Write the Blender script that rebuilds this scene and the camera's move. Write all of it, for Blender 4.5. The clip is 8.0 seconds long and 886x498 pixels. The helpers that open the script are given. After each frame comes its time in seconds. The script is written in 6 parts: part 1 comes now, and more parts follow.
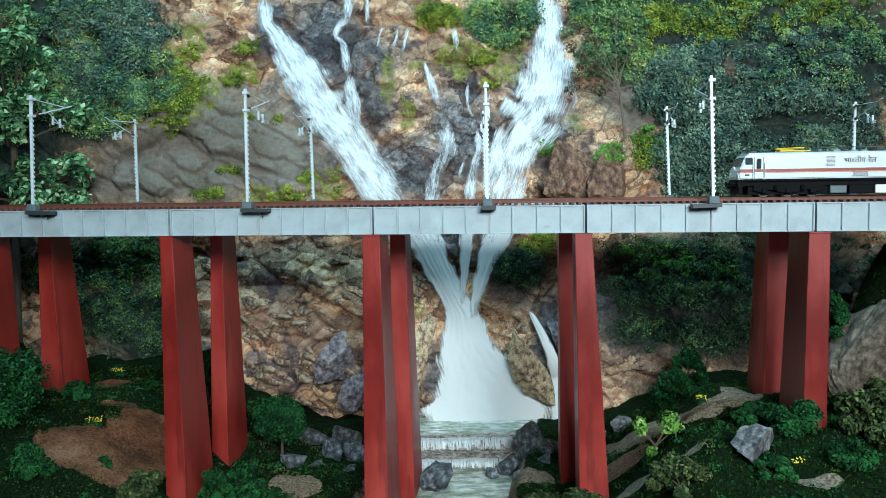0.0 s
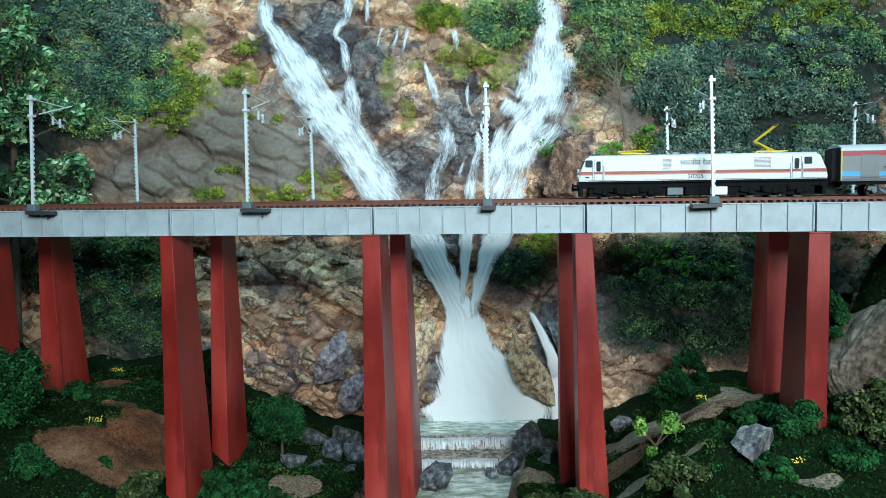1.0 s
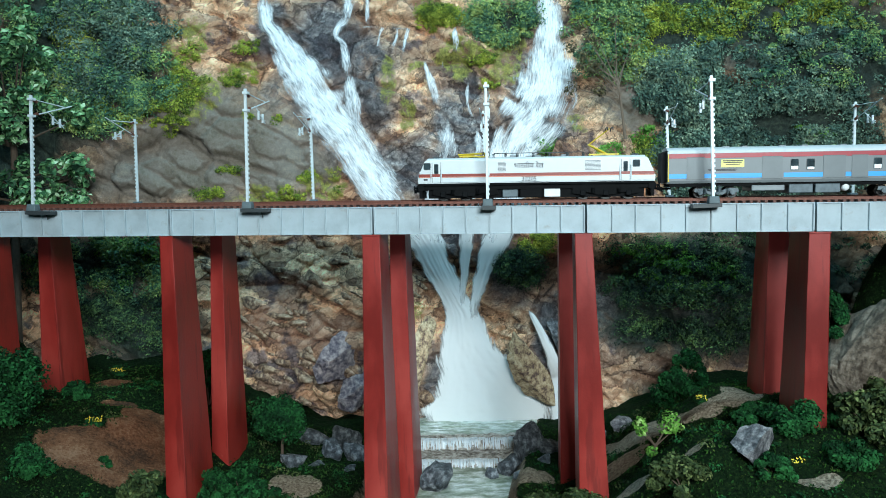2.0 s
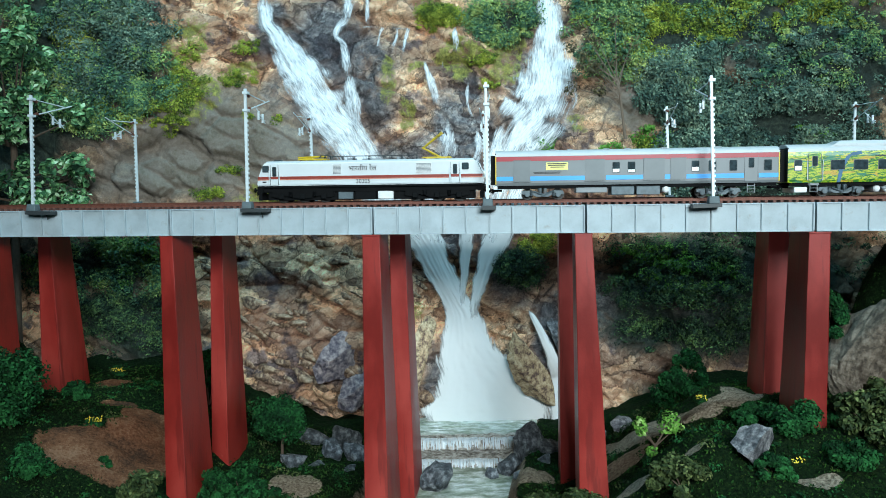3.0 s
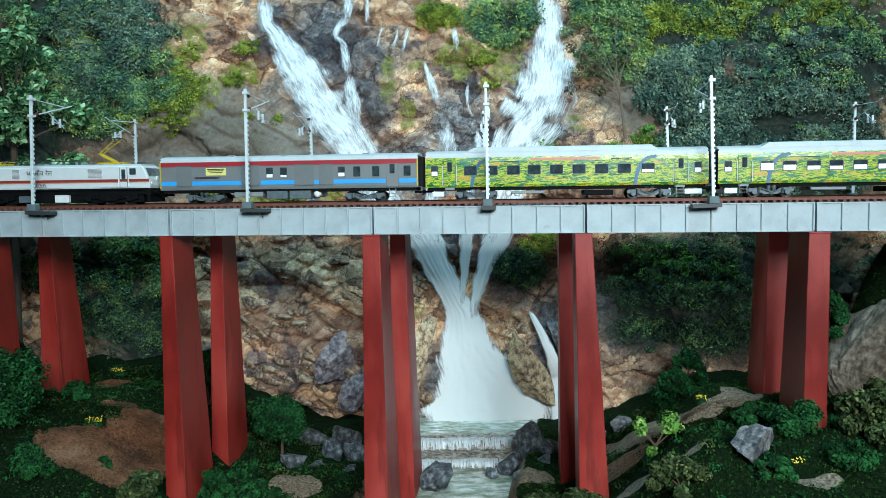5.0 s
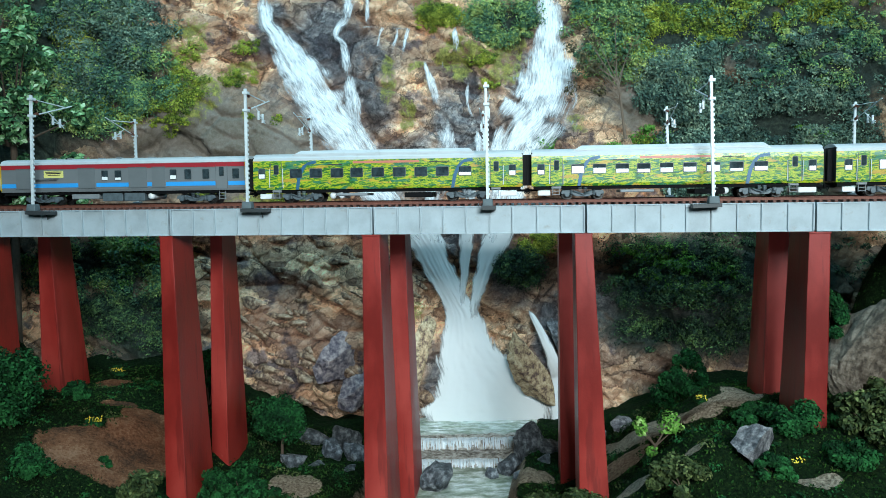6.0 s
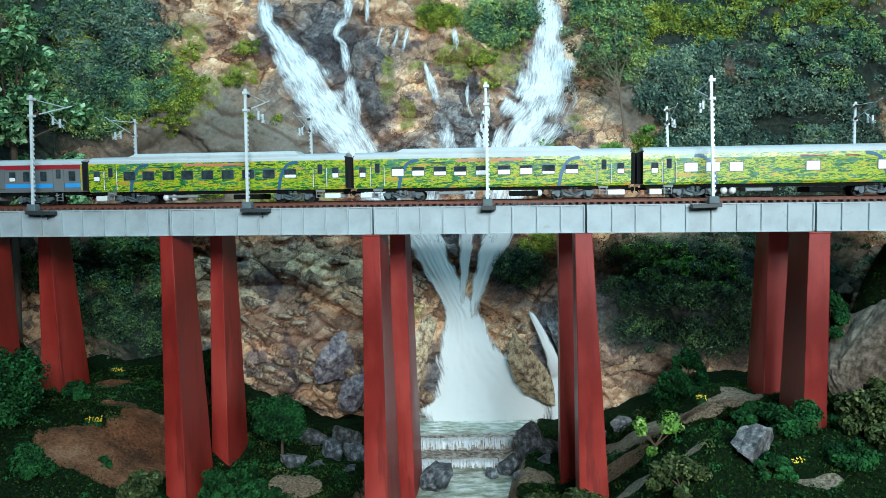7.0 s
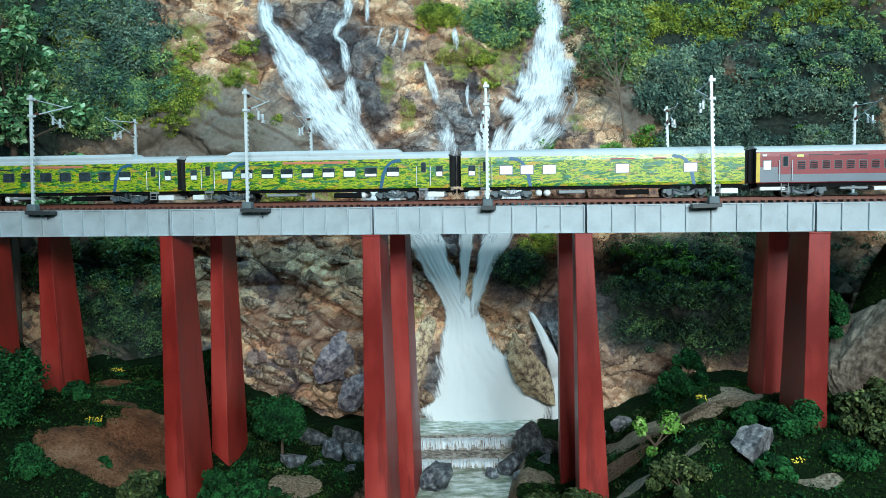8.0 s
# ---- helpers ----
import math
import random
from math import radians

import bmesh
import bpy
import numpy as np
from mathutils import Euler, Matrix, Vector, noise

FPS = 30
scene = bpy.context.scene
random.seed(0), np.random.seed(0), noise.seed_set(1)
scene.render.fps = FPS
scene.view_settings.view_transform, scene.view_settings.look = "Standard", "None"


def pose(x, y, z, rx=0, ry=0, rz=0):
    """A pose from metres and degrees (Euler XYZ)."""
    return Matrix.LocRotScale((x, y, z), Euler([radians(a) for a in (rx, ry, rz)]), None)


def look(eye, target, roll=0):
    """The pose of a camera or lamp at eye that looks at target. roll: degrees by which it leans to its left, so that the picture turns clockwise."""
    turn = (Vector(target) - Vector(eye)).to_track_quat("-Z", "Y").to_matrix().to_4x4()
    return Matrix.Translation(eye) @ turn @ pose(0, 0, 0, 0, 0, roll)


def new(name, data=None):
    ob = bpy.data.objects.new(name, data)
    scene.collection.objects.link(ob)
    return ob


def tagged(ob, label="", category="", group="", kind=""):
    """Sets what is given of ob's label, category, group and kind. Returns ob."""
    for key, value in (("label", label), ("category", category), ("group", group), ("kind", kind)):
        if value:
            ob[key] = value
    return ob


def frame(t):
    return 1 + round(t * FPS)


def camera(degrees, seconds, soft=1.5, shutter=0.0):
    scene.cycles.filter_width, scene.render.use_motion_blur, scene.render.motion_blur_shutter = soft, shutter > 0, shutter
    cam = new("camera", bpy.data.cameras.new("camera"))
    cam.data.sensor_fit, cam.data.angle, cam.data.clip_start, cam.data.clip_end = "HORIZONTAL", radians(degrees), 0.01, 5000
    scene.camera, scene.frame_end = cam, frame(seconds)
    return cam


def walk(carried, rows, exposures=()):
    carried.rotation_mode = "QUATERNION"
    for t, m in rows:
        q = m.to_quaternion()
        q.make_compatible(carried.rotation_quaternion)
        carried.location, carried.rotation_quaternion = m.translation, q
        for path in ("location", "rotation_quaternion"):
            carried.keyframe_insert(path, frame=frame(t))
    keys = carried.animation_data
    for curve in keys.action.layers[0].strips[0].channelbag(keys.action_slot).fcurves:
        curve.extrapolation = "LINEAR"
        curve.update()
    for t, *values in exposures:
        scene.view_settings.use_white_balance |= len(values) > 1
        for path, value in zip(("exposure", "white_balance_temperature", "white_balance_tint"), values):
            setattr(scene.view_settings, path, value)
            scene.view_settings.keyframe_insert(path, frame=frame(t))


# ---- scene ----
# A 1:87 model railway viaduct in front of a waterfall cliff, seen from a fixed camera.
cam = camera(60, 8.0, soft=0.8)
EYE = (0.0, 0.0, 0.311)
CAM = look(EYE, (0.0, 1.0, 0.311 - math.tan(radians(4.25))), -0.75)
walk(cam, [(0.0, CAM), (8.0, CAM)], exposures=[(0.0, 0.0), (8.0, 0.0)])

# ---- light: an indoor display, two added area lamps, no fittings seen ----
world = bpy.data.worlds.new("room_air")
scene.world = world
world.use_nodes = True
world.node_tree.nodes["Background"].inputs[0].default_value = (0.75, 0.88, 1.0, 1)
world.node_tree.nodes["Background"].inputs[1].default_value = 0.25


def area_lamp(name, where, target, sx, sy, watts, colour, spread=180):
    data = bpy.data.lights.new(name, "AREA")
    data.shape, data.size, data.size_y, data.energy, data.color = "RECTANGLE", sx, sy, watts, colour
    data.spread = radians(spread)
    ob = new(name, data)
    ob.matrix_world = look(where, target)
    return ob


# added lamp for the upper cliff; its cyan cast stands for haze
area_lamp("backdrop_fill_light", (0.0, 0.55, 1.35), (0.0, 1.12, 0.20), 1.7, 0.18, 14.0, (0.38, 0.79, 1.0))
# added lamp low in front, unseen; its narrow spread dims the sides
area_lamp("front_fill_light", (0.34, -0.85, 0.80), (0.03, 1.0, 0.08), 0.8, 0.40, 9.3, (0.79, 0.95, 1.0), 80)

# ---- bridge frame: x along the track, y across it away from the viewer ----
BR = pose(0, 0.766, 0, 0, 0, -6.22)
JOINTS = [-0.682, -0.476, -0.2702, -0.0644, 0.1388, 0.3446, 0.5500, 0.7560]
FAR_JOINTS = [-1.094, -0.888] + JOINTS + [0.7560 + 0.2055 * k for k in range(1, 7)]
RAIL_Z = 0.3022
REAR = 0.122


# ---- material tools ----
def material(name, rough=0.7, metal=0.0):
    m = bpy.data.materials.new(name)
    m.use_nodes = True
    t = m.node_tree
    b = t.nodes["Principled BSDF"]
    b.inputs["Roughness"].default_value, b.inputs["Metallic"].default_value = rough, metal
    return m, t, b


def node(t, kind, ins=None, operation="", attribute_name=""):
    n = t.nodes.new(kind)
    if operation:
        n.operation = operation
    if attribute_name:
        n.attribute_name = attribute_name
    for k, v in (ins or {}).items():
        s = n.inputs[k]
        if isinstance(v, bpy.types.NodeSocket):
            t.links.new(v, s)
        else:
            s.default_value = v
    return n


def ramp(t, fac, stops):
    n = t.nodes.new("ShaderNodeValToRGB")
    e = n.color_ramp.elements
    while len(e) < len(stops):
        e.new(0.5)
    for i, (p, c) in enumerate(stops):
        e[i].position, e[i].color = p, (*c, 1)
    t.links.new(fac, n.inputs[0])
    return n.outputs[0]


def mix(t, fac, a, b, blend="MIX"):
    n = t.nodes.new("ShaderNodeMix")
    n.data_type, n.blend_type = "RGBA", blend
    for s, v in ((n.inputs[0], fac), (n.inputs[6], a), (n.inputs[7], b)):
        if isinstance(v, bpy.types.NodeSocket):
            t.links.new(v, s)
        else:
            s.default_value = (*v, 1) if isinstance(v, tuple) else v
    return n.outputs[2]


def coords(t, scale=(1, 1, 1), kind="Object"):
    c = t.nodes.new("ShaderNodeTexCoord")
    m = node(t, "ShaderNodeMapping", {"Vector": c.outputs[kind], "Scale": scale})
    return m.outputs[0]


def speckle(t, scale, detail=4, rough=0.6, vec=None):
    n = node(t, "ShaderNodeTexNoise", {"Scale": scale, "Detail": detail, "Roughness": rough})
    t.links.new(vec if vec else coords(t), n.inputs["Vector"])
    return n.outputs[0]


def bump(t, b, height, strength=0.4, dist=0.001):
    n = node(t, "ShaderNodeBump", {"Height": height, "Strength": strength, "Distance": dist})
    t.links.new(n.outputs[0], b.inputs["Normal"])


def painted(name, colour, rough=0.5, metal=0.0, vary=0.25, scale=60, dirt=None, fine=900):
    """Paint with cloudy wear at two scales and a fine grain."""
    m, t, b = material(name, rough, metal)
    big, small = speckle(t, scale), speckle(t, fine, 3)
    dark = tuple(c * (1 - vary) for c in colour)
    lite = tuple(min(1, c * (1 + 0.4 * vary)) for c in colour)
    c = ramp(t, big, [(0.3, dark), (0.55, colour), (0.75, lite)])
    c = mix(t, 0.15, c, ramp(t, small, [(0.3, dark), (0.7, lite)]))
    if dirt:
        c = mix(t, ramp(t, speckle(t, scale * 2.3, 8, 0.7), [(0.58, (0, 0, 0)), (0.72, (1, 1, 1))]), c, dirt)
    t.links.new(c, b.inputs["Base Color"])
    bump(t, b, small, 0.15, 0.0003)
    return m


def leafy(name, stops, rough=0.6):
    """Leaves that differ one by one."""
    m, t, b = material(name, rough)
    g = t.nodes.new("ShaderNodeNewGeometry")
    wide = mix(t, 0.5, speckle(t, 20, 3), speckle(t, 75, 2))
    wide = ramp(t, wide, [(0.36, (0.12, 0.12, 0.12)), (0.64, (0.72, 0.72, 0.72))])
    v = node(t, "ShaderNodeMath", {0: g.outputs["Random Per Island"], 1: 0.45}, operation="MULTIPLY")
    v = node(t, "ShaderNodeMath", {0: wide, 1: v.outputs[0]}, operation="ADD")
    t.links.new(ramp(t, v.outputs[0], stops), b.inputs["Base Color"])
    b.inputs["Specular IOR Level"].default_value = 0.12
    return m


# ---- mesh tools ----
def box(bm, x0, x1, y0, y1, z0, z1, m=None, taper=None):
    """A box; taper: x and y half sizes at its foot as factors of those at its head."""
    vs = []
    for z in (z0, z1):
        for x, y in ((x0, y0), (x1, y0), (x1, y1), (x0, y1)):
            if taper and z == z0:
                cx, cy = (x0 + x1) / 2, (y0 + y1) / 2
                x, y = cx + (x - cx) * taper[0], cy + (y - cy) * taper[1]
            p = Vector((x, y, z))
            vs.append(bm.verts.new(m @ p if m else p))
    for f in ((3, 2, 1, 0), (4, 5, 6, 7), (0, 1, 5, 4), (1, 2, 6, 5), (2, 3, 7, 6), (3, 0, 4, 7)):
        bm.faces.new([vs[i] for i in f])
    return vs


def bevelled(bm, width, segments=2):
    bmesh.ops.bevel(bm, geom=bm.edges[:], offset=width, segments=segments, affect="EDGES", profile=0.6)
    return bm


def rod(bm, a, b, r, sides=8, r2=None):
    a, b = Vector(a), Vector(b)
    m = Matrix.Translation((a + b) / 2) @ (b - a).to_track_quat("Z", "Y").to_matrix().to_4x4()
    bmesh.ops.create_cone(bm, cap_ends=True, segments=sides, radius1=r, radius2=r if r2 is None else r2, depth=(b - a).length, matrix=m)


def outline(bm, pts, y0, y1, axis="y"):
    """A closed outline of (x, z) points drawn out from y0 to y1 (axis x: the outline is (y, z))."""
    rows = []
    for d in (y0, y1):
        rows.append([bm.verts.new((u, d, w) if axis == "y" else (d, u, w)) for u, w in pts])
    n = len(pts)
    bm.faces.new(rows[0]), bm.faces.new(rows[1][::-1])
    for i in range(n):
        j = (i + 1) % n
        bm.faces.new((rows[0][j], rows[0][i], rows[1][i], rows[1][j]))
    bmesh.ops.recalc_face_normals(bm, faces=bm.faces[:])


def mesh_of(name, bm, mat, smooth=False):
    me = bpy.data.meshes.new(name)
    bmesh.ops.recalc_face_normals(bm, faces=bm.faces[:])
    bm.to_mesh(me)
    bm.free()
    for m in mat if isinstance(mat, (list, tuple)) else (mat,):
        me.materials.append(m)
    if smooth:
        me.shade_smooth()
    return me


def part(name, bm, mat, parent=None, label="", smooth=False):
    ob = new(name, mesh_of(name, bm, mat, smooth))
    ob.parent = parent
    return tagged(ob, label)


def same_part(name, mesh, parent, m):
    ob = new(name, mesh)
    ob.parent = parent
    ob.matrix_basis = m
    return ob


def raw_mesh(name, verts, faces, mat, smooth=False):
    me = bpy.data.meshes.new(name)
    me.from_pydata(verts, [], faces)
    for m in mat if isinstance(mat, (list, tuple)) else (mat,):
        me.materials.append(m)
    if smooth:
        me.shade_smooth()
    me.update()
    return me


def thing(name, m, label, category, group="", kind=""):
    ob = new(name)
    ob.empty_display_size = 0.01
    ob.matrix_basis = m
    return tagged(ob, label, category, group, kind)


# ---- materials ----
GIRDER = painted("grey_girder_paint", (0.38, 0.445, 0.475), 0.55, vary=0.22, scale=45, dirt=(0.30, 0.31, 0.30))
def pier_paint():
    """Brushed red oxide gloss: cloudy coats, runs drawn downwards, dull rubbed spots."""
    m, t, b = material("oxide_red_paint", 0.4)
    cloud = speckle(t, 16, 5, 0.6, coords(t, (1, 1, 0.45)))
    runs = speckle(t, 95, 4, 0.6, coords(t, (1, 1, 0.12)))
    fine = speckle(t, 420, 3)
    c = ramp(t, cloud, [(0.34, (0.16, 0.011, 0.008)), (0.52, (0.28, 0.021, 0.015)), (0.68, (0.37, 0.038, 0.027))])
    c = mix(t, ramp(t, runs, [(0.57, (0, 0, 0)), (0.66, (0.55, 0.55, 0.55))]), c, (0.11, 0.008, 0.006))
    c = mix(t, ramp(t, speckle(t, 55, 8, 0.75), [(0.64, (0, 0, 0)), (0.72, (0.5, 0.5, 0.5))]), c, (0.40, 0.10, 0.08))
    t.links.new(c, b.inputs["Base Color"])
    t.links.new(ramp(t, cloud, [(0.35, (0.34, 0.34, 0.34)), (0.65, (0.5, 0.5, 0.5))]), b.inputs["Roughness"])
    both = node(t, "ShaderNodeMath", {0: runs, 1: fine}, operation="ADD")
    bump(t, b, both.outputs[0], 0.2, 0.0006)
    return m


PIER = pier_paint()
RUST = painted("rusty_rail", (0.16, 0.05, 0.03), 0.6, 0.2, 0.4, 200)
SLEEPER = painted("brown_sleeper", (0.13, 0.05, 0.035), 0.75, 0, 0.4, 200)
STEEL = painted("bright_mast_paint", (0.64, 0.71, 0.73), 0.45, 0.1, 0.15, 120)
DARK = painted("dark_grey_plastic", (0.035, 0.042, 0.045), 0.5, 0, 0.3, 150)
BLOCK = painted("grey_footing", (0.10, 0.13, 0.14), 0.7, 0, 0.3, 150)
BROWN = painted("brown_insulator", (0.14, 0.05, 0.03), 0.35, 0, 0.2, 200)
WALL = painted("room_wall_paint", (0.13, 0.135, 0.14), 0.8, 0, 0.08, 2)


def cliff_material():
    """Rock in three tones by where it lies (warm, dark wet, mossy), broken up by grain and cracks."""
    m, t, b = material("cliff_rock", 0.8)
    z = node(t, "ShaderNodeAttribute", attribute_name="zone")
    sep = node(t, "ShaderNodeSeparateColor", {0: z.outputs["Color"]})
    wob = speckle(t, 45, 5, 0.65)
    small = node(t, "ShaderNodeMath", {0: wob, 1: 0.05}, operation="MULTIPLY")
    warp = node(t, "ShaderNodeVectorMath", {0: coords(t), 1: small.outputs[0]}, operation="ADD")
    tilt = node(t, "ShaderNodeMapping", {"Vector": warp.outputs[0], "Rotation": (0, 0.45, 0), "Scale": (1, 0.4, 2.1)})
    band = speckle(t, 30, 9, 0.7, tilt.outputs[0])
    grain = speckle(t, 150, 9, 0.78)
    stain = speckle(t, 12, 6, 0.65)

    def cells(scale, edge):
        v = node(t, "ShaderNodeTexVoronoi", {"Vector": tilt.outputs[0], "Scale": scale})
        if edge:
            v.feature = "DISTANCE_TO_EDGE"
            return v.outputs["Distance"]
        one = node(t, "ShaderNodeSeparateColor", {0: v.outputs["Color"]})
        return one.outputs[0]

    crack = mix(t, 1.0, ramp(t, cells(13, True), [(0.0, (0.22, 0.20, 0.20)), (0.035, (1, 1, 1))]), ramp(t, cells(48, True), [(0.0, (0.55, 0.55, 0.55)), (0.06, (1, 1, 1))]), "MULTIPLY")
    block = ramp(t, cells(13, False), [(0.0, (0.55, 0.46, 0.48)), (0.3, (1.08, 0.92, 0.84)), (0.7, (1.5, 1.3, 1.16)), (1.0, (2.2, 1.98, 1.75))])
    chip = ramp(t, cells(48, False), [(0.0, (0.7, 0.7, 0.72)), (1.0, (1.3, 1.3, 1.25))])
    warm = ramp(t, band, [(0.34, (0.12, 0.065, 0.05)), (0.43, (0.34, 0.185, 0.115)), (0.52, (0.52, 0.34, 0.225)), (0.62, (0.74, 0.58, 0.43))])
    tan = ramp(t, grain, [(0.36, (0.2, 0.115, 0.075)), (0.5, (0.52, 0.37, 0.25)), (0.64, (0.8, 0.66, 0.5))])
    rock = mix(t, ramp(t, stain, [(0.44, (0, 0, 0)), (0.58, (1, 1, 1))]), warm, tan)
    purple = ramp(t, grain, [(0.36, (0.03, 0.028, 0.04)), (0.64, (0.20, 0.165, 0.19))])
    rock = mix(t, ramp(t, speckle(t, 17, 5, 0.6), [(0.55, (0, 0, 0)), (0.61, (0.85, 0.85, 0.85))]), rock, purple)
    slate = ramp(t, grain, [(0.36, (0.035, 0.04, 0.05)), (0.5, (0.12, 0.125, 0.145)), (0.64, (0.26, 0.27, 0.29))])
    slate = mix(t, ramp(t, stain, [(0.5, (0, 0, 0)), (0.64, (0.75, 0.75, 0.75))]), slate, warm)
    c = mix(t, sep.outputs[2], rock, slate)
    c = mix(t, 1.0, mix(t, 1.0, mix(t, 1.0, c, block, "MULTIPLY"), chip, "MULTIPLY"), crack, "MULTIPLY")
    earth = ramp(t, mix(t, 0.55, grain, stain), [(0.36, (0.09, 0.075, 0.06)), (0.46, (0.20, 0.165, 0.125)), (0.56, (0.27, 0.23, 0.195)), (0.66, (0.40, 0.34, 0.25))])
    c = mix(t, sep.outputs[0], c, earth)
    moss = ramp(t, grain, [(0.36, (0.06, 0.075, 0.015)), (0.5, (0.22, 0.23, 0.045)), (0.64, (0.5, 0.46, 0.1))])
    spread = node(t, "ShaderNodeMath", {0: speckle(t, 75, 6, 0.7), 1: sep.outputs[1]}, operation="MULTIPLY")
    c = mix(t, ramp(t, spread.outputs[0], [(0.40, (0, 0, 0)), (0.52, (0.9, 0.9, 0.9))]), c, moss)
    # dark ground under the woods, also the painted darkness of a cave
    floor_and_shade = ramp(t, grain, [(0.36, (0.012, 0.022, 0.018)), (0.52, (0.032, 0.052, 0.04)), (0.68, (0.08, 0.11, 0.07))])
    c = mix(t, z.outputs["Alpha"], c, floor_and_shade)
    t.links.new(c, b.inputs["Base Color"])
    r = node(t, "ShaderNodeMath", {0: sep.outputs[2], 1: -0.35}, operation="MULTIPLY")
    r = node(t, "ShaderNodeMath", {0: r.outputs[0], 1: 0.85}, operation="ADD")
    t.links.new(r.outputs[0], b.inputs["Roughness"])
    both = node(t, "ShaderNodeMath", {0: band, 1: grain}, operation="ADD")
    bump(t, b, both.outputs[0], 0.75, 0.0045)
    return m


def ground_material():
    m, t, b = material("scenic_ground", 0.95)
    b.inputs["Specular IOR Level"].default_value = 0.08
    z = node(t, "ShaderNodeAttribute", attribute_name="zone")
    sep = node(t, "ShaderNodeSeparateColor", {0: z.outputs["Color"]})
    grain, wide = speckle(t, 320, 6, 0.7), speckle(t, 24, 6, 0.65)
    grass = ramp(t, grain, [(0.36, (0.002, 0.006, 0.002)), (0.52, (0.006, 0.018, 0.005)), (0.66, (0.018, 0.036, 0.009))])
    red = ramp(t, mix(t, 0.35, wide, grain), [(0.38, (0.06, 0.026, 0.015)), (0.5, (0.22, 0.082, 0.036)), (0.60, (0.35, 0.17, 0.095))])
    sand = ramp(t, grain, [(0.36, (0.13, 0.10, 0.07)), (0.52, (0.32, 0.255, 0.185)), (0.68, (0.50, 0.42, 0.32))])
    def edge(k):
        v = node(t, "ShaderNodeMath", {0: wide, 1: sep.outputs[k]}, operation="ADD")
        return ramp(t, v.outputs[0], [(0.92, (0, 0, 0)), (1.02, (1, 1, 1))])
    c = mix(t, edge(0), grass, mix(t, 0.1, red, sand))
    c = mix(t, edge(2), c, sand)
    t.links.new(c, b.inputs["Base Color"])
    both = node(t, "ShaderNodeMath", {0: grain, 1: wide}, operation="ADD")
    bump(t, b, both.outputs[0], 1.0, 0.005)
    return m


def fall_material():
    """White water that thins out to nothing at its edges and between its strands; it runs along the flow."""
    m, t, b = material("falling_water", 0.55)
    f = node(t, "ShaderNodeAttribute", attribute_name="flow")
    sep = node(t, "ShaderNodeSeparateColor", {0: f.outputs["Color"]})
    v = node(t, "ShaderNodeCombineXYZ", {0: sep.outputs[1], 1: sep.outputs[2], 2: f.outputs["Alpha"]})
    fine = speckle(t, 1.0, 7, 0.68, v.outputs[0])
    wide = speckle(t, 0.28, 5, 0.62, v.outputs[0])
    c = ramp(t, fine, [(0.34, (0.52, 0.63, 0.72)), (0.44, (0.74, 0.81, 0.86)), (0.54, (0.86, 0.885, 0.90))])
    t.links.new(c, b.inputs["Base Color"])
    both = node(t, "ShaderNodeMath", {0: fine, 1: wide}, operation="ADD")
    both = node(t, "ShaderNodeMath", {0: both.outputs[0], 1: sep.outputs[0]}, operation="ADD")
    n = t.nodes.new("ShaderNodeMapRange")
    n.inputs[1].default_value, n.inputs[2].default_value = 1.0, 1.55
    t.links.new(both.outputs[0], n.inputs[0])
    t.links.new(n.outputs[0], b.inputs["Alpha"])
    bump(t, b, fine, 0.25, 0.001)
    return m


def silk_material():
    """A closed, milky sheet of falling water with faint threads; it frays only at its edges."""
    m, t, b = material("milky_water", 0.5)
    f = node(t, "ShaderNodeAttribute", attribute_name="flow")
    sep = node(t, "ShaderNodeSeparateColor", {0: f.outputs["Color"]})
    v = node(t, "ShaderNodeCombineXYZ", {0: sep.outputs[1], 1: sep.outputs[2], 2: f.outputs["Alpha"]})
    fine = speckle(t, 0.5, 5, 0.6, v.outputs[0])
    wide = speckle(t, 0.10, 4, 0.55, v.outputs[0])
    both = node(t, "ShaderNodeMath", {0: fine, 1: wide}, operation="ADD")
    t.links.new(ramp(t, both.outputs[0], [(0.40, (0.62, 0.65, 0.66)), (0.5, (0.71, 0.725, 0.725)), (0.6, (0.77, 0.775, 0.77))]), b.inputs["Base Color"])
    edge = node(t, "ShaderNodeMath", {0: both.outputs[0], 1: sep.outputs[0]}, operation="ADD")
    n = t.nodes.new("ShaderNodeMapRange")
    n.inputs[1].default_value, n.inputs[2].default_value = 1.05, 1.5
    t.links.new(edge.outputs[0], n.inputs[0])
    t.links.new(n.outputs[0], b.inputs["Alpha"])
    return m


def spill_material():
    m, t, b = material("spilling_water", 0.5)
    c = ramp(t, speckle(t, 170, 8, 0.75, coords(t, (1, 1, 0.22))), [(0.36, (0.36, 0.45, 0.5)), (0.46, (0.66, 0.74, 0.78)), (0.58, (0.84, 0.88, 0.9))])
    t.links.new(c, b.inputs["Base Color"])
    return m


def pool_material():
    m, t, b = material("resin_river_water", 0.12)
    swirl = speckle(t, 38, 7, 0.68, coords(t, (1, 2.2, 1)))
    c = ramp(t, swirl, [(0.36, (0.20, 0.24, 0.17)), (0.47, (0.36, 0.40, 0.32)), (0.55, (0.54, 0.57, 0.51)), (0.64, (0.8, 0.82, 0.79))])
    t.links.new(c, b.inputs["Base Color"])
    bump(t, b, swirl, 0.5, 0.004)
    return m


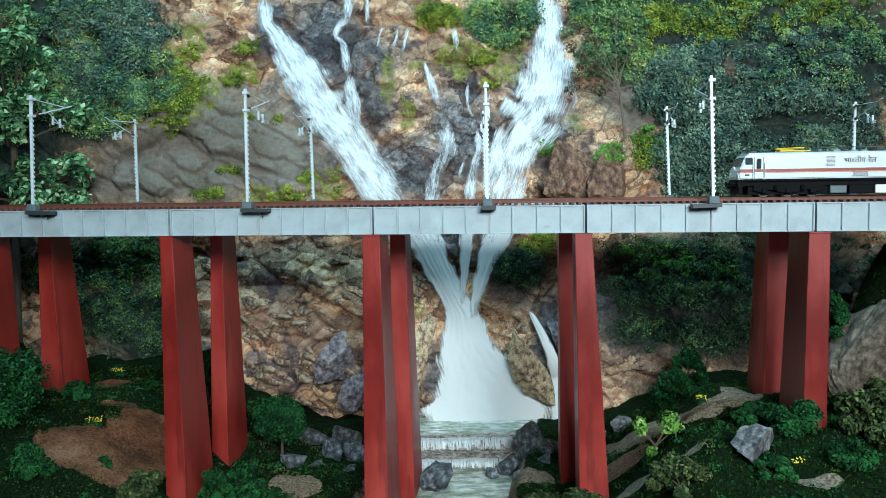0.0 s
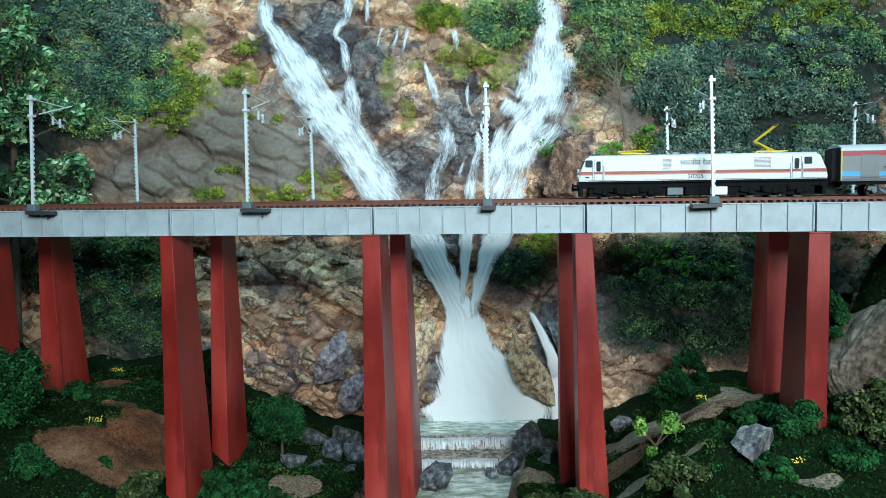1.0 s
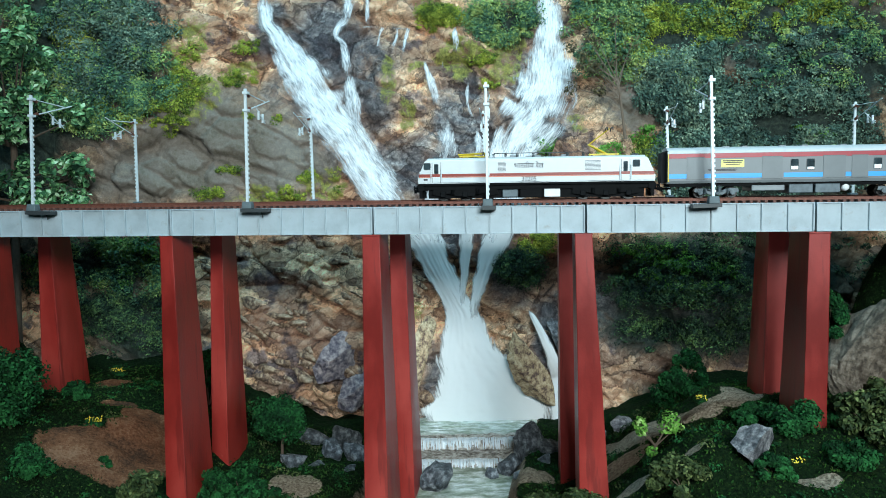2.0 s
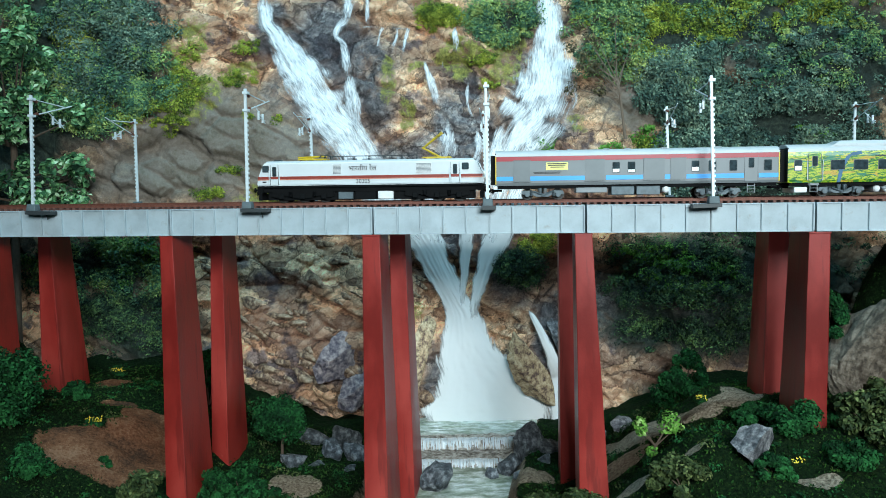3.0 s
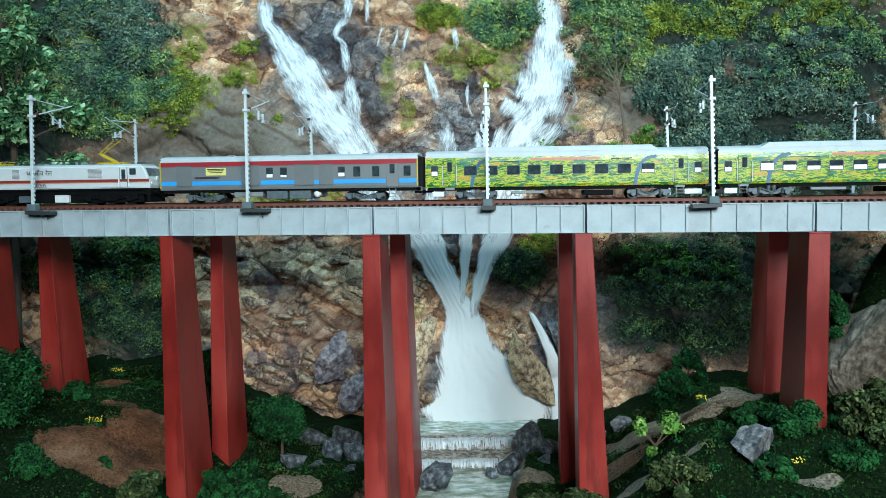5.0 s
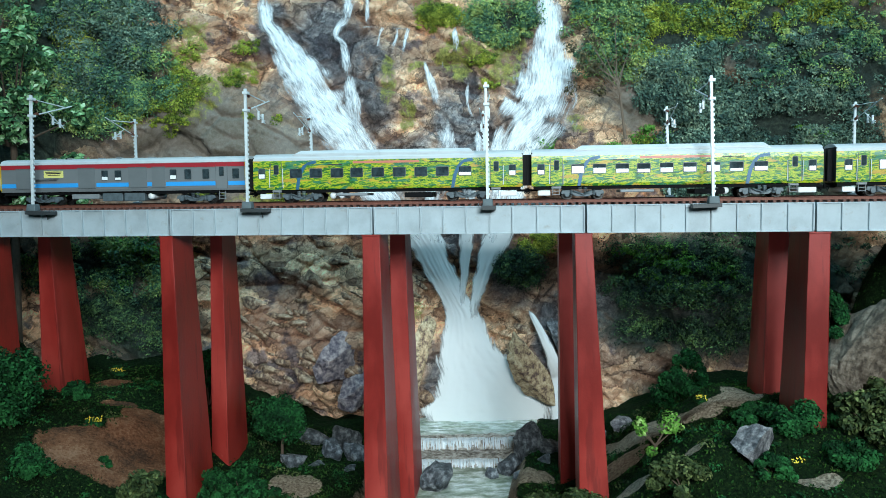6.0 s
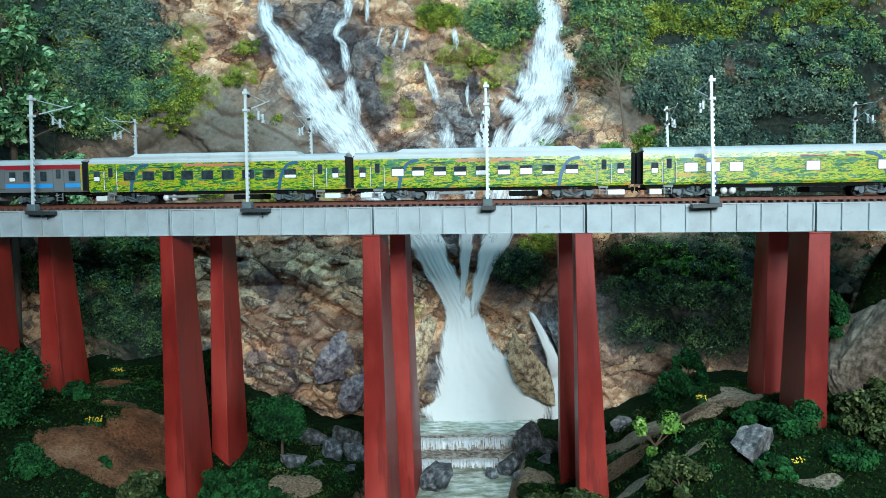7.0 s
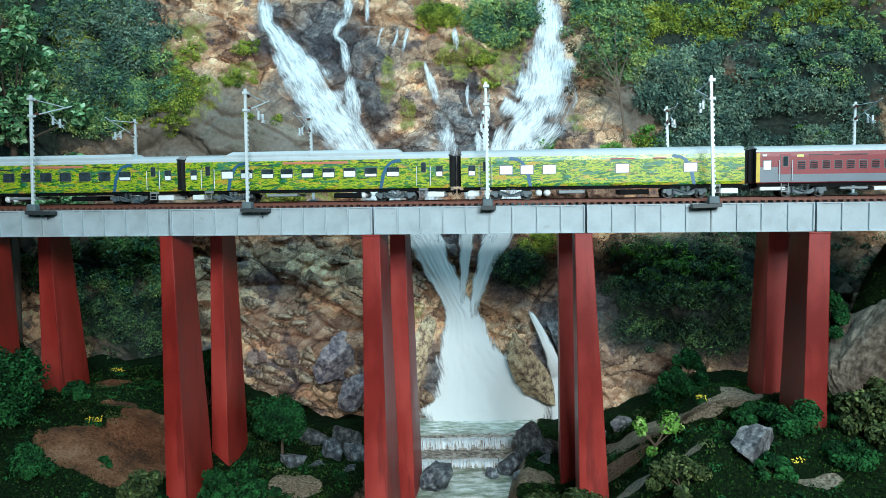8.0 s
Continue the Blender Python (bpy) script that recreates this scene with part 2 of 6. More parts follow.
def rock_material(name, a, c2, vein=(0.3, 0.31, 0.33)):
    m, t, b = material(name, 0.72)
    g = speckle(t, 120, 9, 0.7)
    i = t.nodes.new("ShaderNodeObjectInfo")
    c = ramp(t, g, [(0.40, a), (0.51, c2), (0.62, vein)])
    dim = ramp(t, i.outputs["Random"], [(0, (0.75, 0.72, 0.7)), (1, (1.15, 1.15, 1.2))])
    t.links.new(mix(t, 1.0, c, dim, "MULTIPLY"), b.inputs["Base Color"])
    bump(t, b, g, 1.0, 0.006)
    return m


CLIFF, GROUND, FALL, SILK, SPILL, POOL = cliff_material(), ground_material(), fall_material(), silk_material(), spill_material(), pool_material()
BOULDER = rock_material("dark_boulder", (0.025, 0.029, 0.034), (0.10, 0.115, 0.125), (0.30, 0.32, 0.33))
SLAB = rock_material("tan_slab_rock", (0.10, 0.06, 0.045), (0.36, 0.23, 0.14), (0.68, 0.52, 0.36))
PALE = rock_material("pale_grey_rock", (0.07, 0.075, 0.085), (0.22, 0.225, 0.24), (0.5, 0.5, 0.5))
CONCRETE = rock_material("weir_stone", (0.16, 0.13, 0.10), (0.50, 0.46, 0.39), (0.8, 0.78, 0.72))
LEAF_DARK = leafy("dark_forest_leaves", [(0.3, (0.03, 0.062, 0.055)), (0.6, (0.08, 0.145, 0.11)), (0.85, (0.18, 0.27, 0.19)), (1.0, (0.32, 0.42, 0.28))])
# darker copy of the forest leaves: shade painted into their colour
LEAF_SHADED = leafy("shaded_forest_leaves", [(0.3, (0.006, 0.013, 0.011)), (0.55, (0.024, 0.050, 0.034)), (0.8, (0.085, 0.16, 0.07)), (1.0, (0.19, 0.31, 0.10))])
LEAF_MID = leafy("forest_leaves", [(0.25, (0.03, 0.085, 0.065)), (0.55, (0.10, 0.22, 0.12)), (0.85, (0.30, 0.43, 0.13)), (1.0, (0.52, 0.60, 0.2))])
LEAF_YELLOW = leafy("sunny_yellow_leaves", [(0.25, (0.03, 0.06, 0.018)), (0.5, (0.13, 0.19, 0.035)), (0.8, (0.36, 0.42, 0.055)), (1.0, (0.58, 0.58, 0.1))])
LEAF_BRIGHT = leafy("bright_green_leaves", [(0.2, (0.02, 0.065, 0.015)), (0.5, (0.08, 0.22, 0.035)), (0.85, (0.19, 0.42, 0.07)), (1.0, (0.42, 0.58, 0.22))])
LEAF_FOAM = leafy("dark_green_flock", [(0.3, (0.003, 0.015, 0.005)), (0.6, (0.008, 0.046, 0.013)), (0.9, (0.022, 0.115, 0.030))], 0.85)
LEAF_OLIVE = leafy("olive_leaves", [(0.3, (0.012, 0.022, 0.008)), (0.6, (0.035, 0.054, 0.017)), (0.9, (0.10, 0.13, 0.045)), (1.0, (0.17, 0.2, 0.07))])
PETAL = painted("yellow_petals", (0.75, 0.55, 0.04), 0.6, 0, 0.3, 300)
BARK = painted("tree_bark", (0.09, 0.06, 0.04), 0.85, 0, 0.4, 200)
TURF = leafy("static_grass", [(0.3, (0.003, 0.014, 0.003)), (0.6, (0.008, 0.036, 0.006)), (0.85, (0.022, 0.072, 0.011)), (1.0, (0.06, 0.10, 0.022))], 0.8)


# ---- viaduct ----
def girder(i, x0, x1, y0, y1, label):
    t = thing("bridge_girder", BR, label, "girder", "spans of the viaduct", "")
    a, b = x0 + 0.0009, x1 - 0.0009
    bm = bmesh.new()
    box(bm, a, b, y0 + 0.0012, y1 - 0.0012, 0.2718, 0.2962)
    part("web", bm, GIRDER, t)
    bm = bmesh.new()
    box(bm, a, b, y0, y1, 0.2962, 0.2972)
    part("top_flange", bm, GIRDER, t)
    bm = bmesh.new()
    box(bm, a, b, y0, y1, 0.2708, 0.2718)
    part("bottom_flange", bm, GIRDER, t)
    bm = bmesh.new()
    box(bm, -0.00055, 0.00055, -0.0010, 0.0014, 0.2718, 0.2962)
    rib = mesh_of("stiffener", bm, GIRDER)
    n = 9
    for k in range(n + 1):
        x = a + 0.0006 + (b - a - 0.0012) * k / n + (0 if k in (0, n) else random.uniform(-0.0008, 0.0008))
        for y, s in ((y0 - 0.0001, 0), (y1 + 0.0001, 180)):
            same_part("stiffener", rib, t, pose(x, y, 0, 0, 0, s))
    return t


def column(y0, y1, edges, foot, label):
    """A tapered steel column. edges: its two sides along the track at the deck, and at the level z = 0."""
    top = 0.2708
    xm = (edges[0] + edges[1]) / 2
    t = thing("bridge_pier_column", BR @ pose(xm, 0, 0), label, "bridge pier", "columns of the viaduct piers")
    bm = bmesh.new()
    steps = 14
    rows = []
    for k in range(steps + 1):
        z = top + (foot - top) * k / steps
        f = (top - z) / top
        a, b = edges[0] + (edges[2] - edges[0]) * f - xm, edges[1] + (edges[3] - edges[1]) * f - xm
        wave = [0.00035 * noise.noise((xm * 40 + q * 3, z * 30, y0 * 50)) for q in range(4)]
        yb = y1 + 0.024 * f
        rows.append([bm.verts.new(p) for p in ((a + wave[0], y0, z), (b + wave[1], y0, z), (b + wave[2], yb, z), (a + wave[3], yb, z))])
    for p, q in zip(rows, rows[1:]):
        for k in range(4):
            bm.faces.new((p[k], q[k], q[(k + 1) % 4], p[(k + 1) % 4]))
    bm.faces.new(rows[0]), bm.faces.new(rows[-1][::-1])
    bmesh.ops.recalc_face_normals(bm, faces=bm.faces[:])
    sharp = [e for e in bm.edges if len(e.link_faces) == 2 and e.calc_face_angle(0) > 0.8]
    bmesh.ops.bevel(bm, geom=sharp, offset=0.0007, segments=2, affect="EDGES", profile=0.6)
    part("shaft", bm, PIER, t)
    # cap plate under the girder
    bm = bmesh.new()
    box(bm, edges[0] - xm - 0.0006, edges[1] - xm + 0.0006, y0 - 0.0006, y1 + 0.0006, top - 0.0022, top - 0.0002)
    bevelled(bm, 0.0003, 1)
    part("cap_plate", bm, PIER, t)
    return t


# sides of each column at the deck and at z = 0, and the level of its foot: near column, far column
PIERS = {1: ((-0.4915, -0.4762, -0.5020, -0.4825, 0.05), (-0.4916, -0.4769, -0.4979, -0.4664, 0.045)), 2: ((-0.2824, -0.2695, -0.2868, -0.2647, -0.03), (-0.2794, -0.2654, -0.2871, -0.2667, -0.06)),
         3: ((-0.0759, -0.0588, -0.0791, -0.0548, -0.06), (-0.0696, -0.0524, -0.0702, -0.0468, -0.06)), 4: ((0.1287, 0.1446, 0.1335, 0.1622, -0.04), (0.1183, 0.1328, 0.1198, 0.1393, -0.04)),
         5: ((0.3405, 0.3591, 0.3373, 0.3605, 0.06), (0.3401, 0.3612, 0.3357, 0.3543, 0.06))}
for i, x in enumerate(FAR_JOINTS):
    plain = (x - 0.0085, x + 0.0085, x - 0.0115, x + 0.0115, 0.08 if -0.9 < x < 0.8 else -0.09)
    near, far = PIERS.get(i - 2, (plain, plain))
    deep = 0.007 if i == 7 else 0.0
    column(-0.0285, 0.0170 + deep, near, near[4], "oxide-red tapered steel viaduct column, glossy paint")
    column(REAR - 0.034, REAR + 0.006 + deep * 0.6, far, far[4], "oxide-red tapered column carrying the far track")
for i in range(len(FAR_JOINTS) - 1):
    girder(i, FAR_JOINTS[i], FAR_JOINTS[i + 1], -0.031, 0.029, "light grey plate girder span with vertical stiffeners")
    girder(i, FAR_JOINTS[i], FAR_JOINTS[i + 1], REAR - 0.036, REAR + 0.040, "light grey plate girder span under the far track")


def track(y, label):
    t = thing("railway_track", BR @ pose(0, y, 0), label, "railway track")
    x0, x1 = FAR_JOINTS[0], FAR_JOINTS[-1]
    for s in (-1, 1):
        c = s * 0.0087
        bm = bmesh.new()
        outline(bm, [(c - 0.0013, 0.2994), (c + 0.0013, 0.2994), (c + 0.0013, 0.2998), (c + 0.0004, 0.3001), (c + 0.0004, 0.3014), (c + 0.0007, 0.3016),
                     (c + 0.0007, RAIL_Z), (c - 0.0007, RAIL_Z), (c - 0.0007, 0.3016), (c - 0.0004, 0.3014), (c - 0.0004, 0.3001), (c - 0.0013, 0.2998)], x0, x1, "x")
        part("rail", bm, RUST, t)
    for s in (-1, 1):
        bm = bmesh.new()
        box(bm, x0, x1, s * 0.0192 - 0.0012, s * 0.0192 + 0.0012, 0.2995, 0.3013)
        part("guard_timber", bm, RUST, t)
    bm = bmesh.new()
    box(bm, -0.0015, 0.0015, -0.0235, 0.0235, 0.2972, 0.2995)
    bevelled(bm, 0.0003, 1)
    me = mesh_of("sleeper", bm, SLEEPER)
    rest = bmesh.new()
    for k in range(int((x1 - x0) / 0.0068)):
        x = x0 + 0.004 + k * 0.0068
        if abs(x) > 0.70:
            box(rest, x - 0.0015, x + 0.0015, -0.0235, 0.0235, 0.2972, 0.2995)
            continue
        same_part("sleeper", me, t, pose(x, random.uniform(-0.0006, 0.0006), random.uniform(-0.0001, 0.0001), 0, 0, random.uniform(-1.5, 1.5)))
    tagged(part("sleeper_run", rest, SLEEPER, t), kind="stuff")
    return t


track(0, "rust-brown model railway track on timber sleepers, near girder")
track(REAR, "rust-brown model railway track on the far girder")


def mast(x, y, side, top, lean=0.0, plate=1):
    """An overhead line mast with a cantilever over its track; side +1: the arm reaches away from the viewer."""
    t = thing("catenary_mast", BR @ pose(x, y, 0.3, 0, lean, 0) @ pose(0, 0, -0.3, 0, 0, 0 if side > 0 else 180), "white steel catenary mast with cantilever arm on a grey footing", "catenary mast", "masts along the viaduct")
    bm = bmesh.new()
    w, h0 = 0.0022, 0.3035
    box(bm, -0.0018, 0.0008, -0.0013, 0.0013, h0, top)
    bevelled(bm, 0.0003, 1)
    part("post", bm, STEEL, t)
    rung = bmesh.new()
    box(rung, 0.0007, 0.0017, -0.0012, 0.0012, -0.0011, 0.0011)
    me = mesh_of("batten", rung, STEEL)
    z = h0 + 0.005
    while z < top - 0.02:
        same_part("batten", me, t, pose(0, 0, z))
        z += 0.0046
    bm = bmesh.new()
    box(bm, -0.0046, 0.0040, -0.0042, 0.0042, 0.2972, 0.3040, taper=(1.15, 1.15))
    bevelled(bm, 0.0006, 1)
    part("footing", bm, BLOCK, t)
    bm = bmesh.new()
    lo, hi = {1: (-0.0062, 0.0205), 0: (-0.0062, 0.0072), -1: (-0.0195, 0.0062)}[plate]
    box(bm, lo, hi, -0.0048, 0.0074, 0.2938, 0.2973)
    if plate > 0:
        rod(bm, (hi - 0.008, 0.002, 0.2940), (hi - 0.0066, 0.002, 0.2885), 0.0006, 6)
    part("bracket_plate", bm, DARK, t, "black bracket plate on the girder")
    ztop, zlow = top - 0.004, top - 0.0205
    bm = bmesh.new()
    rod(bm, (0, 0.001, ztop), (0, 0.056, zlow + 0.0140), 0.0006)
    part("stay_tube", bm, STEEL, t)
    bm = bmesh.new()
    rod(bm, (0, 0.001, zlow), (0, 0.068, zlow + 0.0165), 0.0007)
    part("bracket_tube", bm, STEEL, t)
    bm = bmesh.new()
    rod(bm, (0, 0.026, zlow + 0.0062), (0, 0.054, zlow - 0.008), 0.0005)
    part("registration_arm", bm, STEEL, t)
    bm = bmesh.new()
    box(bm, -0.0009, 0.0009, 0.034, 0.0358, zlow - 0.006, zlow + 0.003)
    box(bm, -0.0009, 0.0009, 0.046, 0.0478, zlow - 0.008, zlow + 0.001)
    rod(bm, (0, 0.0348, zlow - 0.003), (0, 0.054, zlow - 0.0055), 0.0005)
    part("dropper_clamp", bm, STEEL, t)
    for a, b in (((0, 0.003, ztop - 0.0006), (0, 0.009, ztop - 0.0021)), ((0, 0.003, zlow + 0.0007), (0, 0.0095, zlow + 0.003))):
        bm = bmesh.new()
        va, vb = Vector(a), Vector(b)
        rod(bm, a, b, 0.0009)
        for k in range(4):
            p = va.lerp(vb, (k + 0.5) / 4)
            d = (vb - va).normalized() * 0.0005
            rod(bm, p - d, p + d, 0.0016, 10)
        part("insulator", bm, BROWN, t)
    for z in (ztop, zlow):
        bm = bmesh.new()
        box(bm, -0.0027, 0.0027, -0.0027, 0.0031, z - 0.0012, z + 0.0012)
        part("clamp", bm, STEEL, t)
    return t


for x, lean, plate in ((-0.409, 1.9, 1), (-0.186, 0.6, 1), (0.0475, -0.5, 0), (0.2530, -1.7, -1), (0.462, 0.0, -1), (-0.62, 0.0, 1)):
    mast(x, -0.0385, 1, 0.4125, lean, plate)
for x, lean in ((-0.409, 0.2), (-0.1795, -0.9), (0.0345, -1.5), (0.2510, -2.4), (0.4566, 0.0), (-0.62, 0.0)):
    mast(x, REAR + 0.048, -1, 0.4075, lean, 0)


# ---- room shell ----
for name, dims in (("wall_back", (-2.2, 2.2, 1.30, 1.36, -0.9, 1.9)), ("wall_front", (-2.2, 2.2, -1.76, -1.7, -0.9, 1.9)), ("wall_left", (-2.26, -2.2, -1.7, 1.3, -0.9, 1.9)),
                   ("wall_right", (2.2, 2.26, -1.7, 1.3, -0.9, 1.9)), ("ceiling", (-2.2, 2.2, -1.7, 1.3, 1.9, 1.95)), ("floor", (-2.2, 2.2, -1.7, 1.3, -0.95, -0.9))):
    bm = bmesh.new()
    box(bm, *dims)
    tagged(part(name, bm, WALL), kind="structure")


# ---- cliff with the waterfall, behind the viaduct ----
def blob(x, z, spots):
    """How far (x, z) lies inside soft ellipses (x, z, rx, rz)."""
    best = 0.0
    for cx, cz, rx, rz in spots:
        d = ((x - cx) / rx) ** 2 + ((z - cz) / rz) ** 2
        best = max(best, 1.25 - d)
    return max(0.0, min(1.0, best))


# wooded spots; the last three darken the cliff foot, one paints a cave's shade
WOODS_AND_SHADE = [(-0.53, 0.54, 0.13, 0.10), (-0.44, 0.47, 0.08, 0.05), (-0.52, 0.43, 0.08, 0.06), (-0.62, 0.40, 0.12, 0.2), (0.09, 0.55, 0.05, 0.03), (0.36, 0.55, 0.19, 0.08),
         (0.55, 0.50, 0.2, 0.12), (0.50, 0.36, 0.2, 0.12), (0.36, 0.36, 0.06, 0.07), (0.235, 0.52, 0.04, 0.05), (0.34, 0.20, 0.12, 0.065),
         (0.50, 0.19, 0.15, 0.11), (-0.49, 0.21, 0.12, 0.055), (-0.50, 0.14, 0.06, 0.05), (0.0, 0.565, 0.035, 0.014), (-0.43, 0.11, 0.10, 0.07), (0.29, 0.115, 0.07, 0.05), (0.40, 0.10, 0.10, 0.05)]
MOSSY = [(-0.075, 0.475, 0.018, 0.05), (-0.048, 0.43, 0.02, 0.04), (-0.035, 0.485, 0.02, 0.015), (0.03, 0.50, 0.06, 0.05), (-0.36, 0.53, 0.05, 0.05), (-0.34, 0.45, 0.05, 0.05), (-0.25, 0.31, 0.09, 0.02), (-0.17, 0.32, 0.05, 0.03), (0.19, 0.40, 0.02, 0.012), (-0.04, 0.14, 0.02, 0.012), (0.09, 0.50, 0.05, 0.06), (-0.28, 0.49, 0.04, 0.02)]
WET = [(-0.16, 0.53, 0.07, 0.08), (-0.10, 0.47, 0.05, 0.10), (0.03, 0.40, 0.07, 0.10), (0.13, 0.45, 0.06, 0.12), (-0.05, 0.34, 0.07, 0.06), (-0.22, 0.46, 0.03, 0.04), (-0.17, 0.37, 0.03, 0.05), (0.02, 0.23, 0.09, 0.05), (0.10, 0.19, 0.05, 0.05), (-0.01, 0.02, 0.03, 0.08), (0.155, 0.11, 0.03, 0.07), (-0.24, 0.55, 0.03, 0.04), (0.26, 0.14, 0.10, 0.06), (-0.46, 0.10, 0.05, 0.04), (0.42, 0.12, 0.12, 0.07), (-0.16, 0.06, 0.025, 0.04)]
EARTHY = [(-0.33, 0.38, 0.15, 0.11), (-0.42, 0.34, 0.12, 0.06), (-0.24, 0.36, 0.09, 0.08), (0.27, 0.43, 0.05, 0.05)]
BULGE = [(0.22, 0.34, 0.07, 0.08, 0.035), (-0.06, 0.45, 0.05, 0.08, 0.02), (-0.36, 0.36, 0.2, 0.12, 0.03), (0.128, 0.085, 0.040, 0.085, 0.022), (-0.22, 0.12, 0.2, 0.12, 0.03),
         (-0.05, 0.1, 0.04, 0.09, 0.02), (0.4, 0.45, 0.25, 0.2, 0.03), (0.38, 0.19, 0.16, 0.09, 0.02), (-0.5, 0.5, 0.2, 0.14, 0.02), (0.03, 0.52, 0.05, 0.03, 0.015)]
CLIFF_Y = 1.115


def face_y(x, z):
    """Depth of the cliff face."""
    d = 0.0
    for cx, cz, rx, rz, h in BULGE:
        q = ((x - cx) / rx) ** 2 + ((z - cz) / rz) ** 2
        if q < 1:
            d += h * (1 - q) ** 0.7
    wx, wz = x + 0.008 * noise.noise((x * 22, 3, z * 22)), z + 0.008 * noise.noise((x * 22, 9, z * 22))
    u, w = wx * 0.88 - wz * 0.47, wx * 0.47 + wz * 0.88
    for su, sw, deep, seed in ((9, 18, 0.013, 3.1), (24, 50, 0.006, 7.7)):
        p = Vector((u * su, seed, w * sw))
        dist, near = noise.voronoi(p)
        c = near[0]
        h1, h2, h3 = noise.cell(c * 7.3), noise.cell(c * 5.1 + Vector((9, 0, 0))), noise.cell(c * 3.7 + Vector((0, 5, 0)))
        q = p - c
        d += deep * (0.5 * h1 + 0.55 * h2 * q.x + 0.55 * h3 * q.z) - deep * 0.5 * max(0.0, 0.12 - (dist[1] - dist[0])) / 0.12
    d += 0.005 * noise.fractal((x * 9, 0, z * 9), 1.1, 2.1, 6)
    return CLIFF_Y - d


def calm_y(x, z):
    """The same face with its steps and cracks smoothed away, for the water to run on."""
    d = 0.014
    for cx, cz, rx, rz, h in BULGE:
        q = ((x - cx) / rx) ** 2 + ((z - cz) / rz) ** 2
        if q < 1:
            d += h * (1 - q) ** 0.7
    return CLIFF_Y - d


def cliff():
    step = 0.0026
    nx, nz = int(1.74 / step), int(0.80 / step)
    verts, faces, zone = [], [], []
    for j in range(nz + 1):
        z = -0.075 + j * step
        for i in range(nx + 1):
            x = -0.87 + i * step
            verts.append((x, face_y(x, z), z))
            wob = 0.02 * noise.noise((x * 30, 5, z * 30))
            zone.extend((blob(x + wob, z, EARTHY), blob(x, z + wob, MOSSY), blob(x + wob, z + wob, WET), blob(x + wob, z, WOODS_AND_SHADE)))
    for j in range(nz):
        for i in range(nx):
            a = j * (nx + 1) + i
            faces.append((a, a + 1, a + nx + 2, a + nx + 1))
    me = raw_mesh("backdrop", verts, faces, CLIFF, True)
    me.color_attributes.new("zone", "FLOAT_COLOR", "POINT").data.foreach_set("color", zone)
    return tagged(new("backdrop", me), "brown and grey cliff of broken strata behind the viaduct", "cliff", kind="structure")


CLIFF_OB = cliff()
rng = np.random.default_rng(4)


def angular_rock(seed, sx, sy, sz, mat, n=16):
    """A broken stone: the hull of scattered points, with chipped edges."""
    r = random.Random(seed)
    bm = bmesh.new()
    for _ in range(n):
        v = Vector((r.gauss(0, 1), r.gauss(0, 1), r.gauss(0, 1))).normalized() * r.uniform(0.8, 1.05)
        bm.verts.new((v.x * sx, v.y * sy, v.z * sz))
    hull = bmesh.ops.convex_hull(bm, input=bm.verts[:])
    bmesh.ops.delete(bm, geom=[g for g in hull["geom_interior"] if isinstance(g, bmesh.types.BMVert)], context="VERTS")
    bmesh.ops.dissolve_limit(bm, angle_limit=radians(14), verts=bm.verts[:], edges=bm.edges[:])
    bmesh.ops.bevel(bm, geom=bm.edges[:], offset=min(sx, sy, sz) * 0.07, segments=1, affect="EDGES")
    return mesh_of("stone", bm, mat)


SLABS = [angular_rock(k, 0.022, 0.012, 0.009, SLAB) for k in range(9)]
r = random.Random(12)
made = 0
while made < 170:
    x, z = r.uniform(-0.42, 0.02), r.uniform(-0.04, 0.26)
    if r.random() < 0.12:
        x, z = r.uniform(0.085, 0.15), r.uniform(0.0, 0.13)
    if blob(x, z, WOODS_AND_SHADE) > 0.1 or abs(x - 0.03) < 0.05 and z > 0.08:
        continue
    if -0.02 < x < 0.085 or x > 0 and z < 0.055:
        continue
    s = r.uniform(0.45, 1.25)
    ob = same_part("stone", SLABS[r.randrange(9)], CLIFF_OB, pose(x, face_y(x, z) + 0.004 * s, z, r.uniform(-15, 15), 25 + r.gauss(0, 14), r.uniform(-25, 25)) @ Matrix.Diagonal((s, s * 0.8, s * r.uniform(0.7, 1.3), 1)))
    made += 1


# ---- waterfalls ----
def smooth_line(pts, n):
    """n points along a smooth curve through short lists of (x, z, width)."""
    p = np.array(pts)
    t = np.linspace(0, len(p) - 1, n)
    out = []
    for v in t:
        i = min(int(v), len(p) - 2)
        f = v - i
        a, b, c, d = p[max(i - 1, 0)], p[i], p[i + 1], p[min(i + 2, len(p) - 1)]
        out.append(0.5 * ((2 * b) + (c - a) * f + (2 * a - 5 * b + 4 * c - d) * f * f + (3 * b - a - 3 * c + d) * f ** 3))
    return np.array(out)


